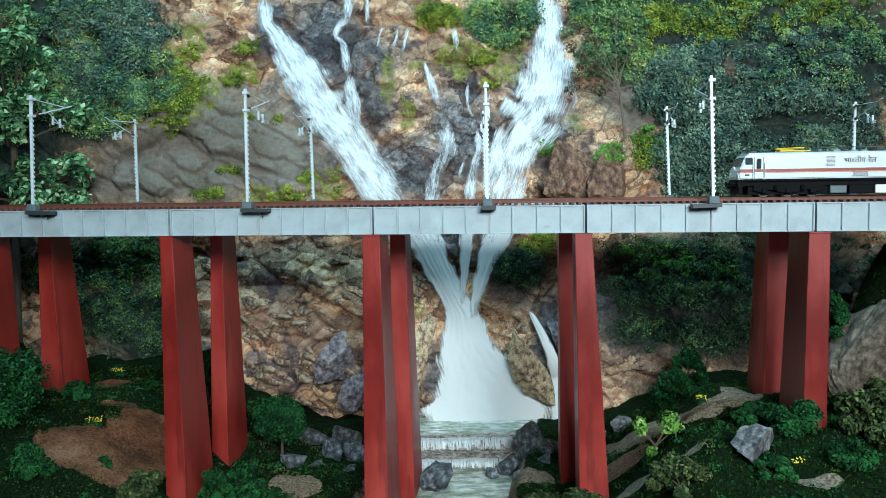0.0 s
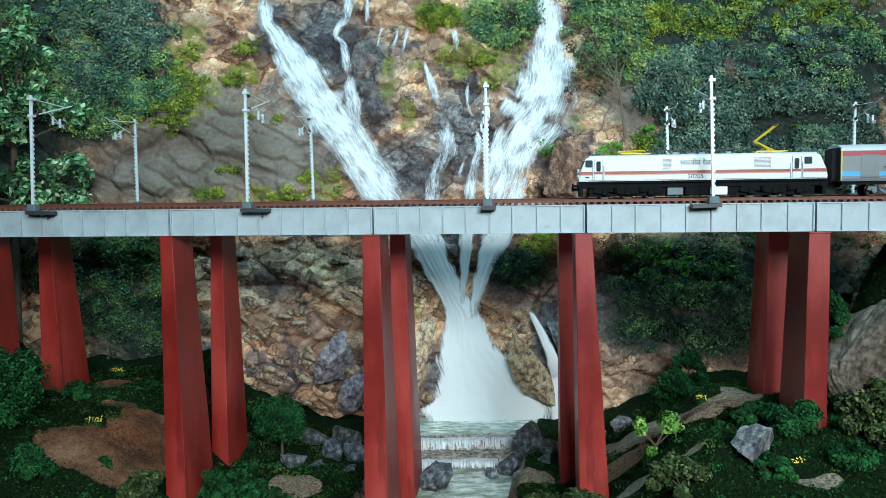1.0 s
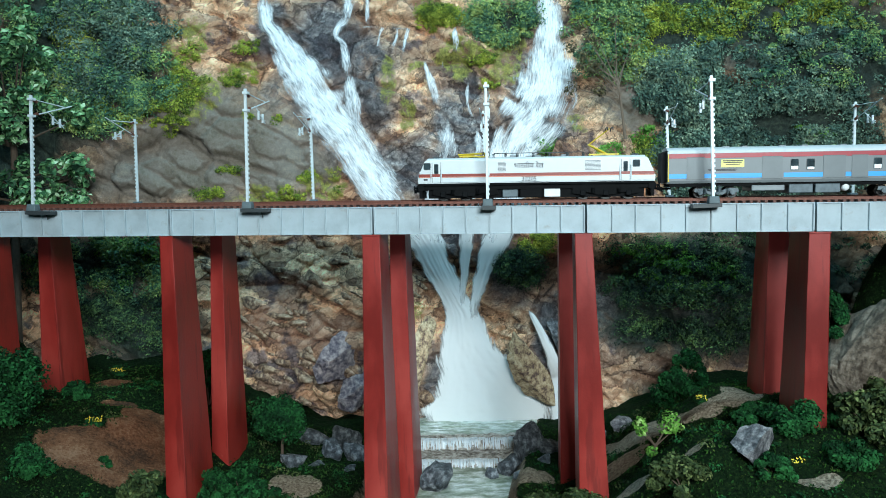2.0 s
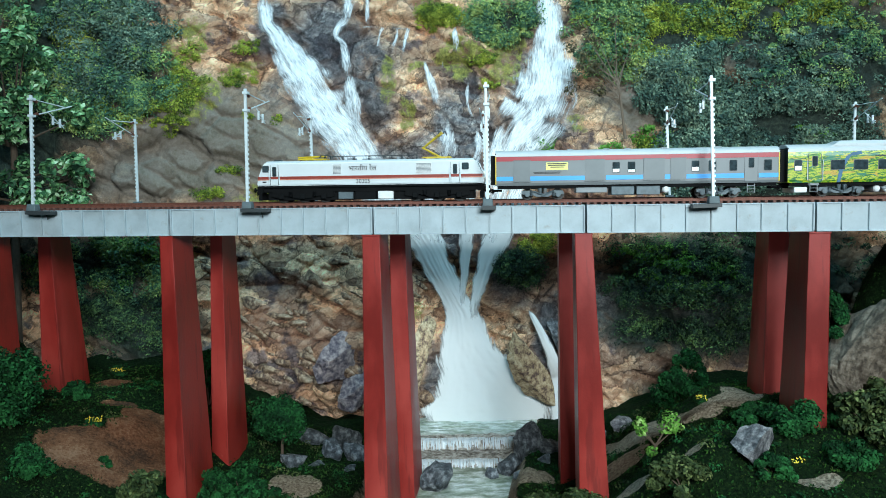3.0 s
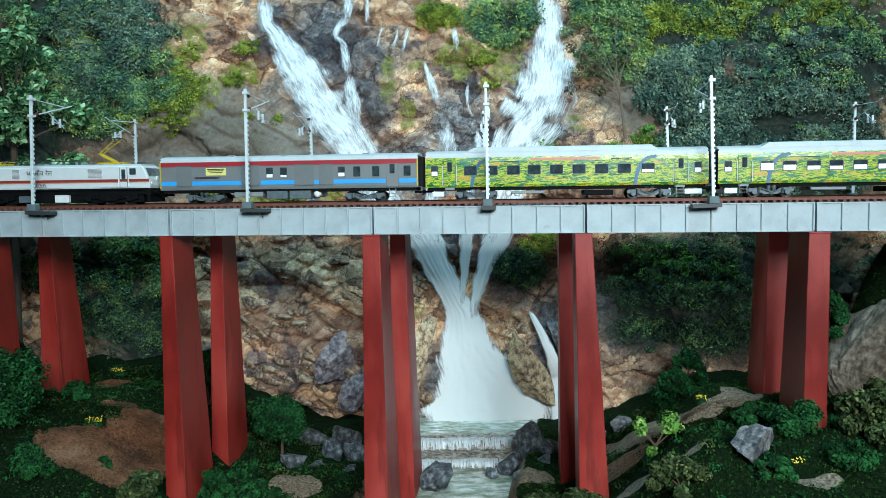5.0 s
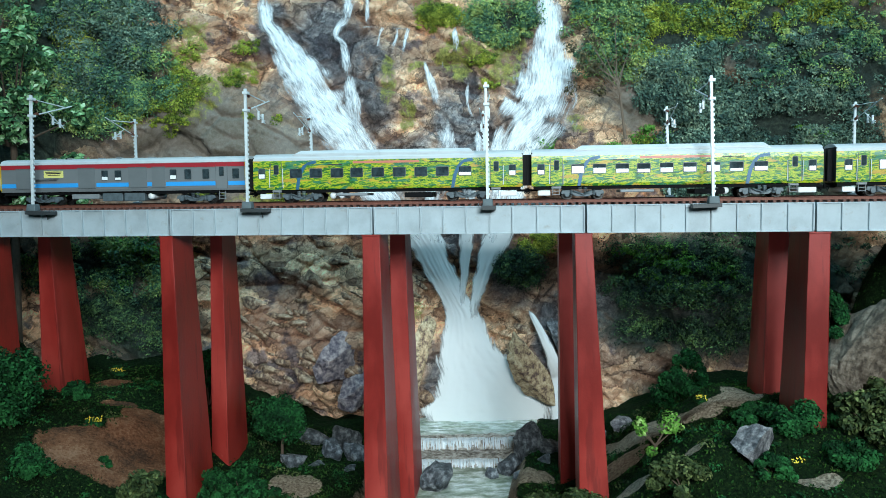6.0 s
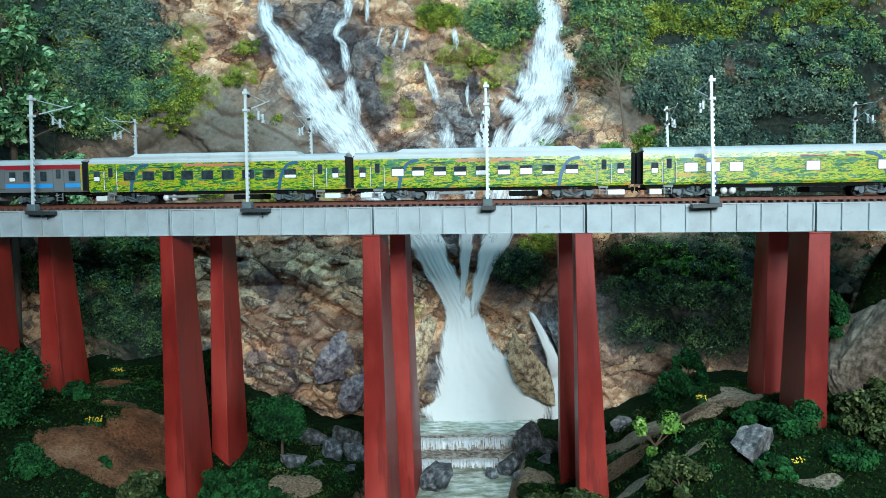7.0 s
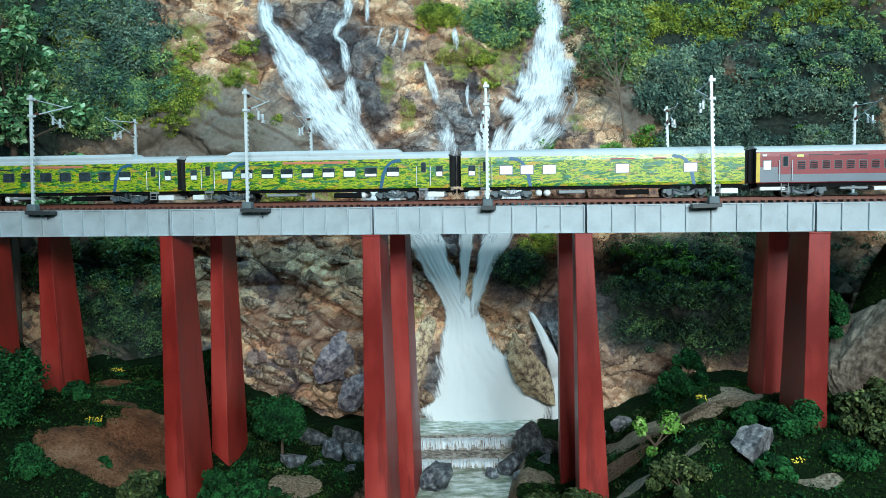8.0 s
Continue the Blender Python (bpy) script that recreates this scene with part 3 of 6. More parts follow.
def waterfall(pts, rows, cols, full, label, steps=0.0, mat=FALL):
    """White water on the rock: a thin sheet, torn along the flow into strands, that frays towards its edges. full: how closed it is."""
    t = thing("waterfall", Matrix(), label, "waterfall", "falls of the cliff")
    line = smooth_line(pts, rows)
    tang = np.gradient(line[:, :2], axis=0)
    tang /= np.linalg.norm(tang, axis=1)[:, None] + 1e-9
    norm = np.stack([-tang[:, 1], tang[:, 0]], 1)
    run = np.concatenate([[0], np.cumsum(np.linalg.norm(np.diff(line[:, :2], axis=0), axis=1))])
    ph = pts[0][0] * 50 + pts[0][1] * 31
    verts, faces, flow = [], [], []
    for i in range(rows):
        sway = 0.08 * noise.noise((run[i] * 30, ph, 0))
        for k in range(cols):
            f = (k / (cols - 1) * 2 - 1) * 1.3
            edge = f + 0.22 * noise.noise((run[i] * 60, ph + (f > 0) * 9, 2))
            x, z = line[i, :2] + norm[i] * (f + sway) * line[i, 2] / 2
            lump = 0.0012 * noise.fractal((f * 5, run[i] * 20, ph), 0.8, 2.2, 4)
            verts.append((x, min(calm_y(*line[i, :2]) - 0.003 * (1 - min(1.0, f * f)), face_y(x, z) - 0.0012) - lump, z))
            gap = noise.noise((f * line[i, 2] * 28, run[i] * 45, ph + 7)) * steps
            end = min(1.0, i / 10, (rows - 1 - i) / 22 - 0.15)
            flow.extend((full * end - 0.9 * abs(edge) ** 2.4 - gap * 0.55, f * line[i, 2] * 400, run[i] * 120, ph))
    for i in range(rows - 1):
        for k in range(cols - 1):
            a = i * cols + k
            faces.append((a, a + 1, a + cols + 1, a + cols))
    me = raw_mesh("water_sheet", verts, faces, mat, True)
    me.color_attributes.new("flow", "FLOAT_COLOR", "POINT").data.foreach_set("color", flow)
    ob = tagged(new("water_sheet", me), kind="stuff")
    ob.parent = t
    return t


DRIP = "small broken cascade trickling over a dark ledge"
FALLS = (
    ([(-0.245, 0.59, 0.0311), (-0.243, 0.553, 0.0275), (-0.233, 0.537, 0.0299), (-0.219, 0.514, 0.0490), (-0.208, 0.498, 0.0646), (-0.185, 0.463, 0.0765), (-0.165, 0.424, 0.0837), (-0.134, 0.388, 0.0742), (-0.107, 0.344, 0.0742), (-0.079, 0.304, 0.0694), (-0.035, 0.24, 0.0538)], 190, 40, 0.56, "broad white waterfall sliding diagonally down grey rock", 0.45),
    ([(-0.244, 0.528, 0.0088), (-0.232, 0.502, 0.0176), (-0.222, 0.470, 0.0220), (-0.205, 0.440, 0.0176)], 60, 16, 0.16, "thin wisps of white water beside the broad fall", 0.8),
    ([(-0.127, 0.589, 0.0308), (-0.131, 0.555, 0.0264), (-0.142, 0.544, 0.0198), (-0.147, 0.531, 0.0132), (-0.137, 0.518, 0.0176), (-0.132, 0.493, 0.0231), (-0.128, 0.462, 0.0297), (-0.123, 0.423, 0.0330), (-0.118, 0.385, 0.0286)], 150, 24, 0.34, "narrow white waterfall dropping over a ledge", 0.6),
    ([(-0.102, 0.588, 0.0099), (-0.102, 0.546, 0.0110)], 40, 12, 0.45, "short white spout beside a narrow fall", 0.3),
    ([(-0.109, 0.544, 0.0055), (-0.070, 0.542, 0.0055), (-0.037, 0.540, 0.0055)], 60, 8, 0.10, "thin line of water along a rock ledge", 0.5),
    ([(-0.081, 0.543, 0.0121), (-0.086, 0.531, 0.0077), (-0.087, 0.517, 0.0110)], 44, 12, 0.32, DRIP, 0.6),
    ([(-0.060, 0.543, 0.0110), (-0.063, 0.523, 0.0077), (-0.070, 0.506, 0.0132)], 44, 12, 0.32, DRIP, 0.6),
    ([(-0.045, 0.541, 0.0110), (-0.050, 0.519, 0.0077), (-0.052, 0.498, 0.0110)], 44, 12, 0.32, DRIP, 0.6),
    ([(0.021, 0.540, 0.0066), (0.021, 0.521, 0.0143), (0.022, 0.505, 0.0231)], 40, 14, 0.5, "tiny white spout between mossy rocks", 0.4),
    ([(-0.023, 0.494, 0.0077), (-0.018, 0.476, 0.0143), (-0.011, 0.453, 0.0220), (-0.007, 0.429, 0.0187)], 60, 16, 0.42, "thin white trickle on a rock step", 0.6),
    ([(0.003, 0.497, 0.0044), (0.002, 0.478, 0.0077)], 24, 8, 0.4, "thin white trickle on a rock step", 0.3),
    ([(0.039, 0.467, 0.0110), (0.037, 0.437, 0.0077), (0.044, 0.416, 0.0088)], 50, 12, 0.32, "thin white trickle between dark rocks", 0.5),
    ([(0.007, 0.420, 0.0121), (0.007, 0.39, 0.0341), (-0.002, 0.351, 0.0407), (-0.012, 0.299, 0.0473), (-0.017, 0.239, 0.0550)], 120, 36, 0.36, "lacy white cascade spreading over dark rock", 0.9),
    ([(0.050, 0.397, 0.0077), (0.053, 0.372, 0.0198), (0.044, 0.342, 0.0231), (0.040, 0.303, 0.0308), (0.034, 0.239, 0.0363)], 120, 28, 0.36, "thin lacy cascade over dark rock", 0.9),
    ([(0.037, 0.369, 0.0066), (0.027, 0.342, 0.0077), (0.022, 0.317, 0.0088)], 50, 10, 0.30, "thread of white water on dark rock", 0.5),
    ([(0.152, 0.585, 0.0431), (0.154, 0.544, 0.0466), (0.153, 0.517, 0.0574), (0.153, 0.497, 0.0825), (0.149, 0.459, 0.1100), (0.137, 0.420, 0.1220), (0.108, 0.381, 0.0981), (0.097, 0.342, 0.0837), (0.083, 0.302, 0.0694), (0.069, 0.238, 0.0502)], 190, 56, 0.52, "broad foaming white waterfall over stepped rock", 0.85),
    ([(-0.06, 0.30, 0.052), (-0.027, 0.244, 0.048), (-0.005, 0.199, 0.040), (0.017, 0.154, 0.037), (0.028, 0.126, 0.053), (0.031, 0.093, 0.074), (0.039, 0.056, 0.106), (0.051, 0.019, 0.148), (0.059, -0.019, 0.196), (0.062, -0.056, 0.210), (0.063, -0.12, 0.22)], 170, 46, 1.15, "full milky white waterfall fanning out into the pool", 0.1, SILK),
    ([(0.095, 0.30, 0.045), (0.077, 0.242, 0.046), (0.061, 0.206, 0.028), (0.049, 0.166, 0.022), (0.040, 0.125, 0.026)], 90, 20, 0.85, "white water chute joining the main fall", 0.2, SILK),
    ([(0.036, 0.30, 0.026), (0.034, 0.243, 0.026), (0.030, 0.199, 0.015), (0.026, 0.14, 0.016)], 80, 16, 0.8, "slim white water chute between dark rocks", 0.2, SILK),
    ([(0.120, 0.143, 0.005), (0.129, 0.128, 0.010), (0.142, 0.101, 0.014), (0.157, 0.063, 0.017), (0.165, 0.017, 0.018), (0.163, -0.045, 0.024), (0.163, -0.10, 0.026)], 90, 16, 0.9, "slim white side fall behind a tan rock", 0.2, SILK),
)
for args in FALLS:
    waterfall(*args)


# ---- leaves ----
def leaf_cloud(name, centres, normals, sizes, mat, fold=0.35):
    """Many small folded leaves in one mesh."""
    c, nrm, s = np.asarray(centres, float), np.asarray(normals, float), np.asarray(sizes, float)[:, None]
    nrm = nrm / (np.linalg.norm(nrm, axis=1)[:, None] + 1e-9)
    a = np.cross(nrm, rng.normal(size=c.shape))
    a /= np.linalg.norm(a, axis=1)[:, None] + 1e-9
    b = np.cross(nrm, a)
    tip, root = c + a * s, c - a * s
    lift = nrm * s * fold
    v = np.stack([root, c + b * s * 0.55 + lift, tip, c - b * s * 0.55 + lift], 1).reshape(-1, 3)
    k = np.arange(len(c)) * 4
    f = np.concatenate([np.stack([k, k + 1, k + 2], 1), np.stack([k, k + 2, k + 3], 1)])
    me = bpy.data.meshes.new(name)
    me.vertices.add(len(v))
    me.vertices.foreach_set("co", v.astype(np.float32).ravel())
    me.loops.add(len(f) * 3)
    me.loops.foreach_set("vertex_index", f.ravel().astype(np.int32))
    me.polygons.add(len(f))
    me.polygons.foreach_set("loop_start", (np.arange(len(f)) * 3).astype(np.int32))
    me.materials.append(mat)
    me.update(calc_edges=True)
    me.validate()
    return me


def clump_points(centre, radius, n, squash=(1, 1, 1), front=True):
    d = rng.normal(size=(n, 3))
    d /= np.linalg.norm(d, axis=1)[:, None]
    if front:
        d[:, 1] = -np.abs(d[:, 1])
    rad = radius * rng.uniform(0.55, 1.08, size=(n, 1))
    return np.asarray(centre) + d * rad * np.asarray(squash), d + rng.normal(size=(n, 3)) * 0.5 + np.array([0, -0.2, 0.4])


def hillside(name, spots, count, mat, label, size, radius, leaves):
    """Woodland on the cliff in clumps of leaves, denser in the middle of each spot."""
    cs, ns, ss = [], [], []
    done = tries = 0
    while done < count and tries < count * 30:
        tries += 1
        cx, cz, rx, rz = spots[int(rng.integers(len(spots)))]
        x, z = cx + rng.uniform(-1.1, 1.1) * rx, cz + rng.uniform(-1.1, 1.1) * rz
        if blob(x, z, spots) * 1.4 < rng.random() or noise.noise((x * 26, 1, z * 26)) < -0.22 or abs(x) > 0.8:
            continue
        rr = radius * rng.choice((0.5, 0.7, 1.0, 1.5))
        p, d = clump_points((x, face_y(x, z) - rr * rng.uniform(-0.1, 0.7), z), rr, leaves, (1.2, 0.9, 0.75))
        cs.append(p), ns.append(d), ss.append(size * rng.uniform(0.6, 1.3, leaves))
        done += 1
    me = leaf_cloud(name, np.concatenate(cs), np.concatenate(ns), np.concatenate(ss), mat)
    return tagged(new(name, me), label, "foliage", kind="stuff")


hillside("hillside_foliage", [(-0.55, 0.53, 0.13, 0.10), (-0.44, 0.475, 0.07, 0.05), (-0.49, 0.44, 0.07, 0.04), (0.09, 0.555, 0.05, 0.03), (0.42, 0.53, 0.25, 0.09), (0.235, 0.53, 0.04, 0.05), (-0.49, 0.21, 0.12, 0.055)],
         1500, LEAF_MID, "mid-green woodland covering the upper slopes of the cliff", 0.0020, 0.012, 95)
# the slope's shade and haze are painted into this teal leaf colour
hillside("hillside_foliage", [(0.49, 0.41, 0.19, 0.12), (0.46, 0.38, 0.12, 0.06), (0.36, 0.37, 0.06, 0.08), (0.34, 0.46, 0.06, 0.05), (-0.46, 0.55, 0.08, 0.05), (-0.47, 0.48, 0.06, 0.04)],
         1600, LEAF_DARK, "dark blue-green woodland on the shaded slope", 0.0021, 0.013, 95)
# gorge woods, using the leaf copy that carries painted shade
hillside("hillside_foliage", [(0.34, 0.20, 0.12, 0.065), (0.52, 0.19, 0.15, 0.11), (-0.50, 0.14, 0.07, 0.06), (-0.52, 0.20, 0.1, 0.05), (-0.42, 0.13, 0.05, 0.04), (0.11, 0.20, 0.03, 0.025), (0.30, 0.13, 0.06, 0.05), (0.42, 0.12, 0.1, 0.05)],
         760, LEAF_SHADED, "gorge woodland with its shade painted into blackish green leaves", 0.0018, 0.013, 80)
# sunlight on the treetops is painted in as yellow leaf colour
hillside("hillside_foliage", [(0.36, 0.555, 0.17, 0.04), (0.27, 0.505, 0.07, 0.025), (0.34, 0.53, 0.06, 0.03), (0.52, 0.565, 0.1, 0.03), (0.285, 0.365, 0.025, 0.02), (0.135, 0.245, 0.025, 0.025), (-0.37, 0.46, 0.045, 0.035), (0.0, 0.563, 0.03, 0.014), (-0.51, 0.53, 0.04, 0.03), (-0.46, 0.43, 0.05, 0.025)],
         800, LEAF_YELLOW, "sunlit yellow-green treetops on the cliff", 0.0016, 0.009, 80)
hillside("hillside_foliage", [(0.30, 0.385, 0.03, 0.02), (0.52, 0.38, 0.05, 0.03), (0.23, 0.36, 0.018, 0.012), (0.35, 0.185, 0.07, 0.03), (0.30, 0.22, 0.06, 0.02), (-0.47, 0.185, 0.07, 0.02), (-0.45, 0.23, 0.06, 0.02), (-0.03, 0.143, 0.012, 0.006), (0.15, 0.375, 0.012, 0.01)],
         260, LEAF_BRIGHT, "bright green shrubs in the clefts of the cliff", 0.0019, 0.008, 60)
hillside("hillside_foliage", [(-0.285, 0.475, 0.025, 0.012), (-0.30, 0.345, 0.018, 0.006), (-0.38, 0.41, 0.03, 0.012), (-0.25, 0.42, 0.03, 0.01), (-0.33, 0.315, 0.02, 0.008), (-0.27, 0.52, 0.02, 0.01), (-0.22, 0.31, 0.03, 0.012), (-0.14, 0.33, 0.02, 0.02), (-0.35, 0.505, 0.03, 0.02), (-0.20, 0.34, 0.02, 0.01), (0.06, 0.50, 0.02, 0.012), (0.07, 0.47, 0.03, 0.01), (-0.005, 0.548, 0.03, 0.01)],
         240, LEAF_YELLOW, "scattered olive-yellow scrub on the bare slope", 0.0015, 0.006, 50)


# ---- valley floor ----
def step01(a, b, v):
    f = max(0.0, min(1.0, (v - a) / (b - a)))
    return f * f * (3 - 2 * f)


def river_mid(y):
    return 0.03 - 0.042 * (1.04 - y) / 0.21


WATER_Z = -0.043
SANDY = [(0.195, 0.90, 0.035, 0.045), (0.215, 0.86, 0.03, 0.045), (0.237, 0.815, 0.032, 0.035), (0.264, 0.79, 0.032, 0.032), (0.297, 0.80, 0.034, 0.032), (0.325, 0.825, 0.026, 0.028), (0.180, 0.79, 0.036, 0.038), (0.172, 0.70, 0.022, 0.02), (0.224, 0.675, 0.012, 0.008), (0.31, 0.62, 0.02, 0.012), (-0.173, 0.855, 0.035, 0.03), (0.09, 0.86, 0.04, 0.03)]
REDDISH = [(-0.365, 0.785, 0.065, 0.05), (-0.33, 0.84, 0.05, 0.06), (-0.39, 0.905, 0.025, 0.015), (-0.35, 0.88, 0.03, 0.03), (-0.46, 0.70, 0.04, 0.02), (-0.42, 0.97, 0.03, 0.02), (-0.53, 0.98, 0.05, 0.07)]


def floor_z(x, y):
    """Height of the valley floor: a river between two banks that climb to the sides."""
    side = x - river_mid(y)
    away = abs(side)
    if side < 0:
        z = -0.020 + 0.093 * step01(0.20, 0.42, away) * step01(0.45, 0.95, y + 0.12)
        z += 0.17 * step01(0.53, 0.63, -x / y) * step01(0.80, 0.98, y)
        z += 0.05 * step01(0.40, 0.55, -x) * step01(0.9, 0.7, y)
    else:
        z = -0.018 + (0.104 - 0.046 * step01(0.86, 1.0, y) - 0.032 * step01(0.68, 0.58, y)) * step01(0.13, 0.33, away + 0.10 * (0.85 - y))
        z += 0.195 * step01(0.52, 0.61, x / y + 0.04 * noise.noise((x * 14, y * 14, 2))) * step01(0.79, 0.87, y)
    bed = step01(0.098, 0.068, away)
    z = z * (1 - bed) + (WATER_Z - 0.006) * bed
    rough = 0.010 * noise.fractal((x * 16, y * 16, 4), 0.9, 2.1, 5)
    return z + rough * (1 - 0.8 * bed)


def ground():
    step = 0.0042
    nx, ny = int(1.74 / step), int(0.66 / step)
    verts, faces, zone = [], [], []
    for j in range(ny + 1):
        y = 0.47 + j * step
        for i in range(nx + 1):
            x = -0.87 + i * step
            verts.append((x, y, floor_z(x, y)))
            bank = step01(0.105, 0.085, abs(x - river_mid(y)))
            zone.extend((blob(x, y, REDDISH), 0.0, max(blob(x, y, SANDY), bank * 0.55), 1.0))
    for j in range(ny):
        for i in range(nx):
            a = j * (nx + 1) + i
            faces.append((a, a + 1, a + nx + 2, a + nx + 1))
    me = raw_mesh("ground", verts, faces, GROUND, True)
    me.color_attributes.new("zone", "FLOAT_COLOR", "POINT").data.foreach_set("color", zone)
    return tagged(new("ground", me), "grassy valley floor with bare red earth and sandy paths", "ground", kind="structure")


ground()

# wooden base of the diorama under the valley
bm = bmesh.new()
box(bm, -1.3, 2.15, 0.40, 1.16, -0.9, -0.09)
tagged(part("diorama_base", bm, painted("base_board", (0.2, 0.13, 0.08), 0.7)), "plain wooden base board under the scenic valley", "base board", kind="structure")


def water_sheet(name, x0, x1, y0, y1, z, mat, label):
    nx, ny = 60, 60
    verts = [(x0 + (x1 - x0) * i / nx, y0 + (y1 - y0) * j / ny, z + 0.0016 * noise.fractal((i * 0.22, j * 0.3, z * 100), 0.8, 2.2, 4)) for j in range(ny + 1) for i in range(nx + 1)]
    faces = [(j * (nx + 1) + i, j * (nx + 1) + i + 1, (j + 1) * (nx + 1) + i + 1, (j + 1) * (nx + 1) + i) for j in range(ny) for i in range(nx)]
    return tagged(new(name, raw_mesh(name, verts, faces, mat, True)), label, "river", kind="structure")


water_sheet("water", -0.13, 0.13, 0.47, 0.985, WATER_Z, POOL, "pale milky river water with foam streaks")
water_sheet("water", -0.08, 0.20, 1.02, 1.12, -0.023, POOL, "foaming plunge pool under the main fall")


def weir():
    """A low stone weir in two steps with water spilling over it."""
    t = thing("weir", Matrix(), "low stone weir with white water spilling over two steps", "weir")
    for name, y0, y1, z0, z1 in (("upper_step", 1.012, 1.034, -0.07, -0.0215), ("lower_step", 0.965, 1.012, -0.07, -0.0345)):
        nx, rows = 70, []
        bm = bmesh.new()
        for i in range(nx + 1):
            x = -0.052 + 0.165 * i / nx
            a = 0.0045 * noise.fractal((x * 60, y0 * 9, 0), 0.8, 2.2, 4)
            b = 0.0018 * noise.fractal((x * 70, 5, y0), 0.8, 2.2, 4)
            rows.append([bm.verts.new(p) for p in ((x, y0 + a - 0.004, z0), (x, y0 + a, z1 - 0.004 + b), (x, y0 + a + 0.003, z1 + b), (x, y1, z1 + b), (x, y1, z0))])
        for p, q in zip(rows, rows[1:]):
            for k in range(4):
                bm.faces.new((p[k], q[k], q[k + 1], p[k + 1]))
        part(name, bm, CONCRETE, t, smooth=False)
    for y, ztop, zlow in ((1.010, -0.0200, -0.0345), (0.963, -0.0330, -0.045)):
        verts, faces = [], []
        for k in range(520):
            x = rng.uniform(-0.047, 0.108)
            w, dep = rng.uniform(0.0001, 0.0006), rng.uniform(0.05, 1.0) ** 1.6
            a = 0.0045 * noise.fractal((x * 60, (y + 0.002) * 9, 0), 0.8, 2.2, 4)
            base = len(verts)
            for q in range(6):
                f = q / 5
                z = ztop + (zlow - ztop) * f * dep
                yy = y + a + 0.006 * (1 - f) ** 3 - 0.003 * f - 0.0012
                verts += [(x - w, yy, z), (x + rng.normal() * 0.0002, yy - w * 0.7, z), (x + w, yy, z)]
            for q in range(5):
                i = base + q * 3
                faces += [(i, i + 1, i + 4, i + 3), (i + 1, i + 2, i + 5, i + 4)]
        ob = new("spill_water", raw_mesh("spill_water", verts, faces, SPILL, True))
        ob.parent = t
    return t


weir()


# ---- boulders ----
def boulder(x, y, z, sx, sy, sz, seed, mat, label, tilt=0, n=22):
    r2 = random.Random(seed)
    bm = bmesh.new()
    bmesh.ops.create_icosphere(bm, subdivisions=4, radius=1)
    cuts = [(Vector((r2.gauss(0, 1), r2.gauss(0, 1), r2.gauss(0, 1))).normalized(), r2.uniform(0.42, 0.80)) for _ in range(n)]
    for v in bm.verts:
        p = v.co.copy()
        for nrm, d in cuts:
            e = p.dot(nrm) - d
            if e > 0:
                p -= nrm * e
        p *= 1 + 0.09 * noise.fractal(p * 4.2 + Vector((seed, 0, 0)), 0.8, 2.2, 5)
        v.co = (p.x * sx, p.y * sy, p.z * sz)
    ob = part("boulder", bm, mat, None, label, False)
    ob.matrix_basis = pose(x, y, z, 0, tilt, r2.uniform(0, 40))
    return tagged(ob, label, "boulder", "boulders by the river")


DARKB = "dark grey angular boulder beside the river"
for k, (x, y, z, sx, sy, sz, tilt) in enumerate(((-0.010, 0.90, -0.020, 0.024, 0.02, 0.024, 0), (-0.135, 0.98, 0.000, 0.021, 0.017, 0.027, 12), (-0.145, 0.95, -0.002, 0.018, 0.016, 0.018, 0), (-0.104, 0.935, -0.006, 0.024, 0.02, 0.022, -15),
                                               (-0.178, 1.0, -0.002, 0.022, 0.016, 0.016, 8), (0.104, 0.95, 0.004, 0.022, 0.018, 0.034, 4), (0.136, 0.955, -0.008, 0.024, 0.02, 0.018, 0), (0.078, 0.94, -0.022, 0.018, 0.016, 0.016, 0), (-0.085, 0.96, -0.012, 0.02, 0.018, 0.02, 10),
                                               (0.095, 0.90, -0.024, 0.016, 0.014, 0.016, 0), (-0.115, 0.90, -0.016, 0.022, 0.016, 0.014, 0), (-0.155, 0.91, -0.01, 0.012, 0.012, 0.01, 0), (0.117, 0.92, -0.014, 0.016, 0.014, 0.018, 20), (-0.19, 0.93, -0.008, 0.02, 0.015, 0.012, 0), (0.055, 0.93, -0.028, 0.01, 0.009, 0.009, 0))):
    boulder(x, y, z - 0.012, sx * 1.25, sy * 1.2, sz * 1.35, 30 + k, BOULDER, DARKB, tilt)
boulder(0.268, 0.652, 0.088, 0.029, 0.018, 0.029, 71, PALE, "pale grey streaked boulder lying on the grass", 35, 16)
boulder(0.232, 0.99, 0.005, 0.026, 0.016, 0.018, 72, PALE, "pale grey boulder at the foot of the cliff", 0)
boulder(0.20, 0.985, -0.006, 0.018, 0.016, 0.014, 73, PALE, "small pale grey boulder at the foot of the cliff", 0)
boulder(0.458, 0.80, 0.125, 0.058, 0.05, 0.125, 74, rock_material("sandy_outcrop", (0.12, 0.095, 0.07), (0.27, 0.22, 0.165), (0.42, 0.355, 0.28)), "sandy grey rock outcrop on the bank", 16, 14)


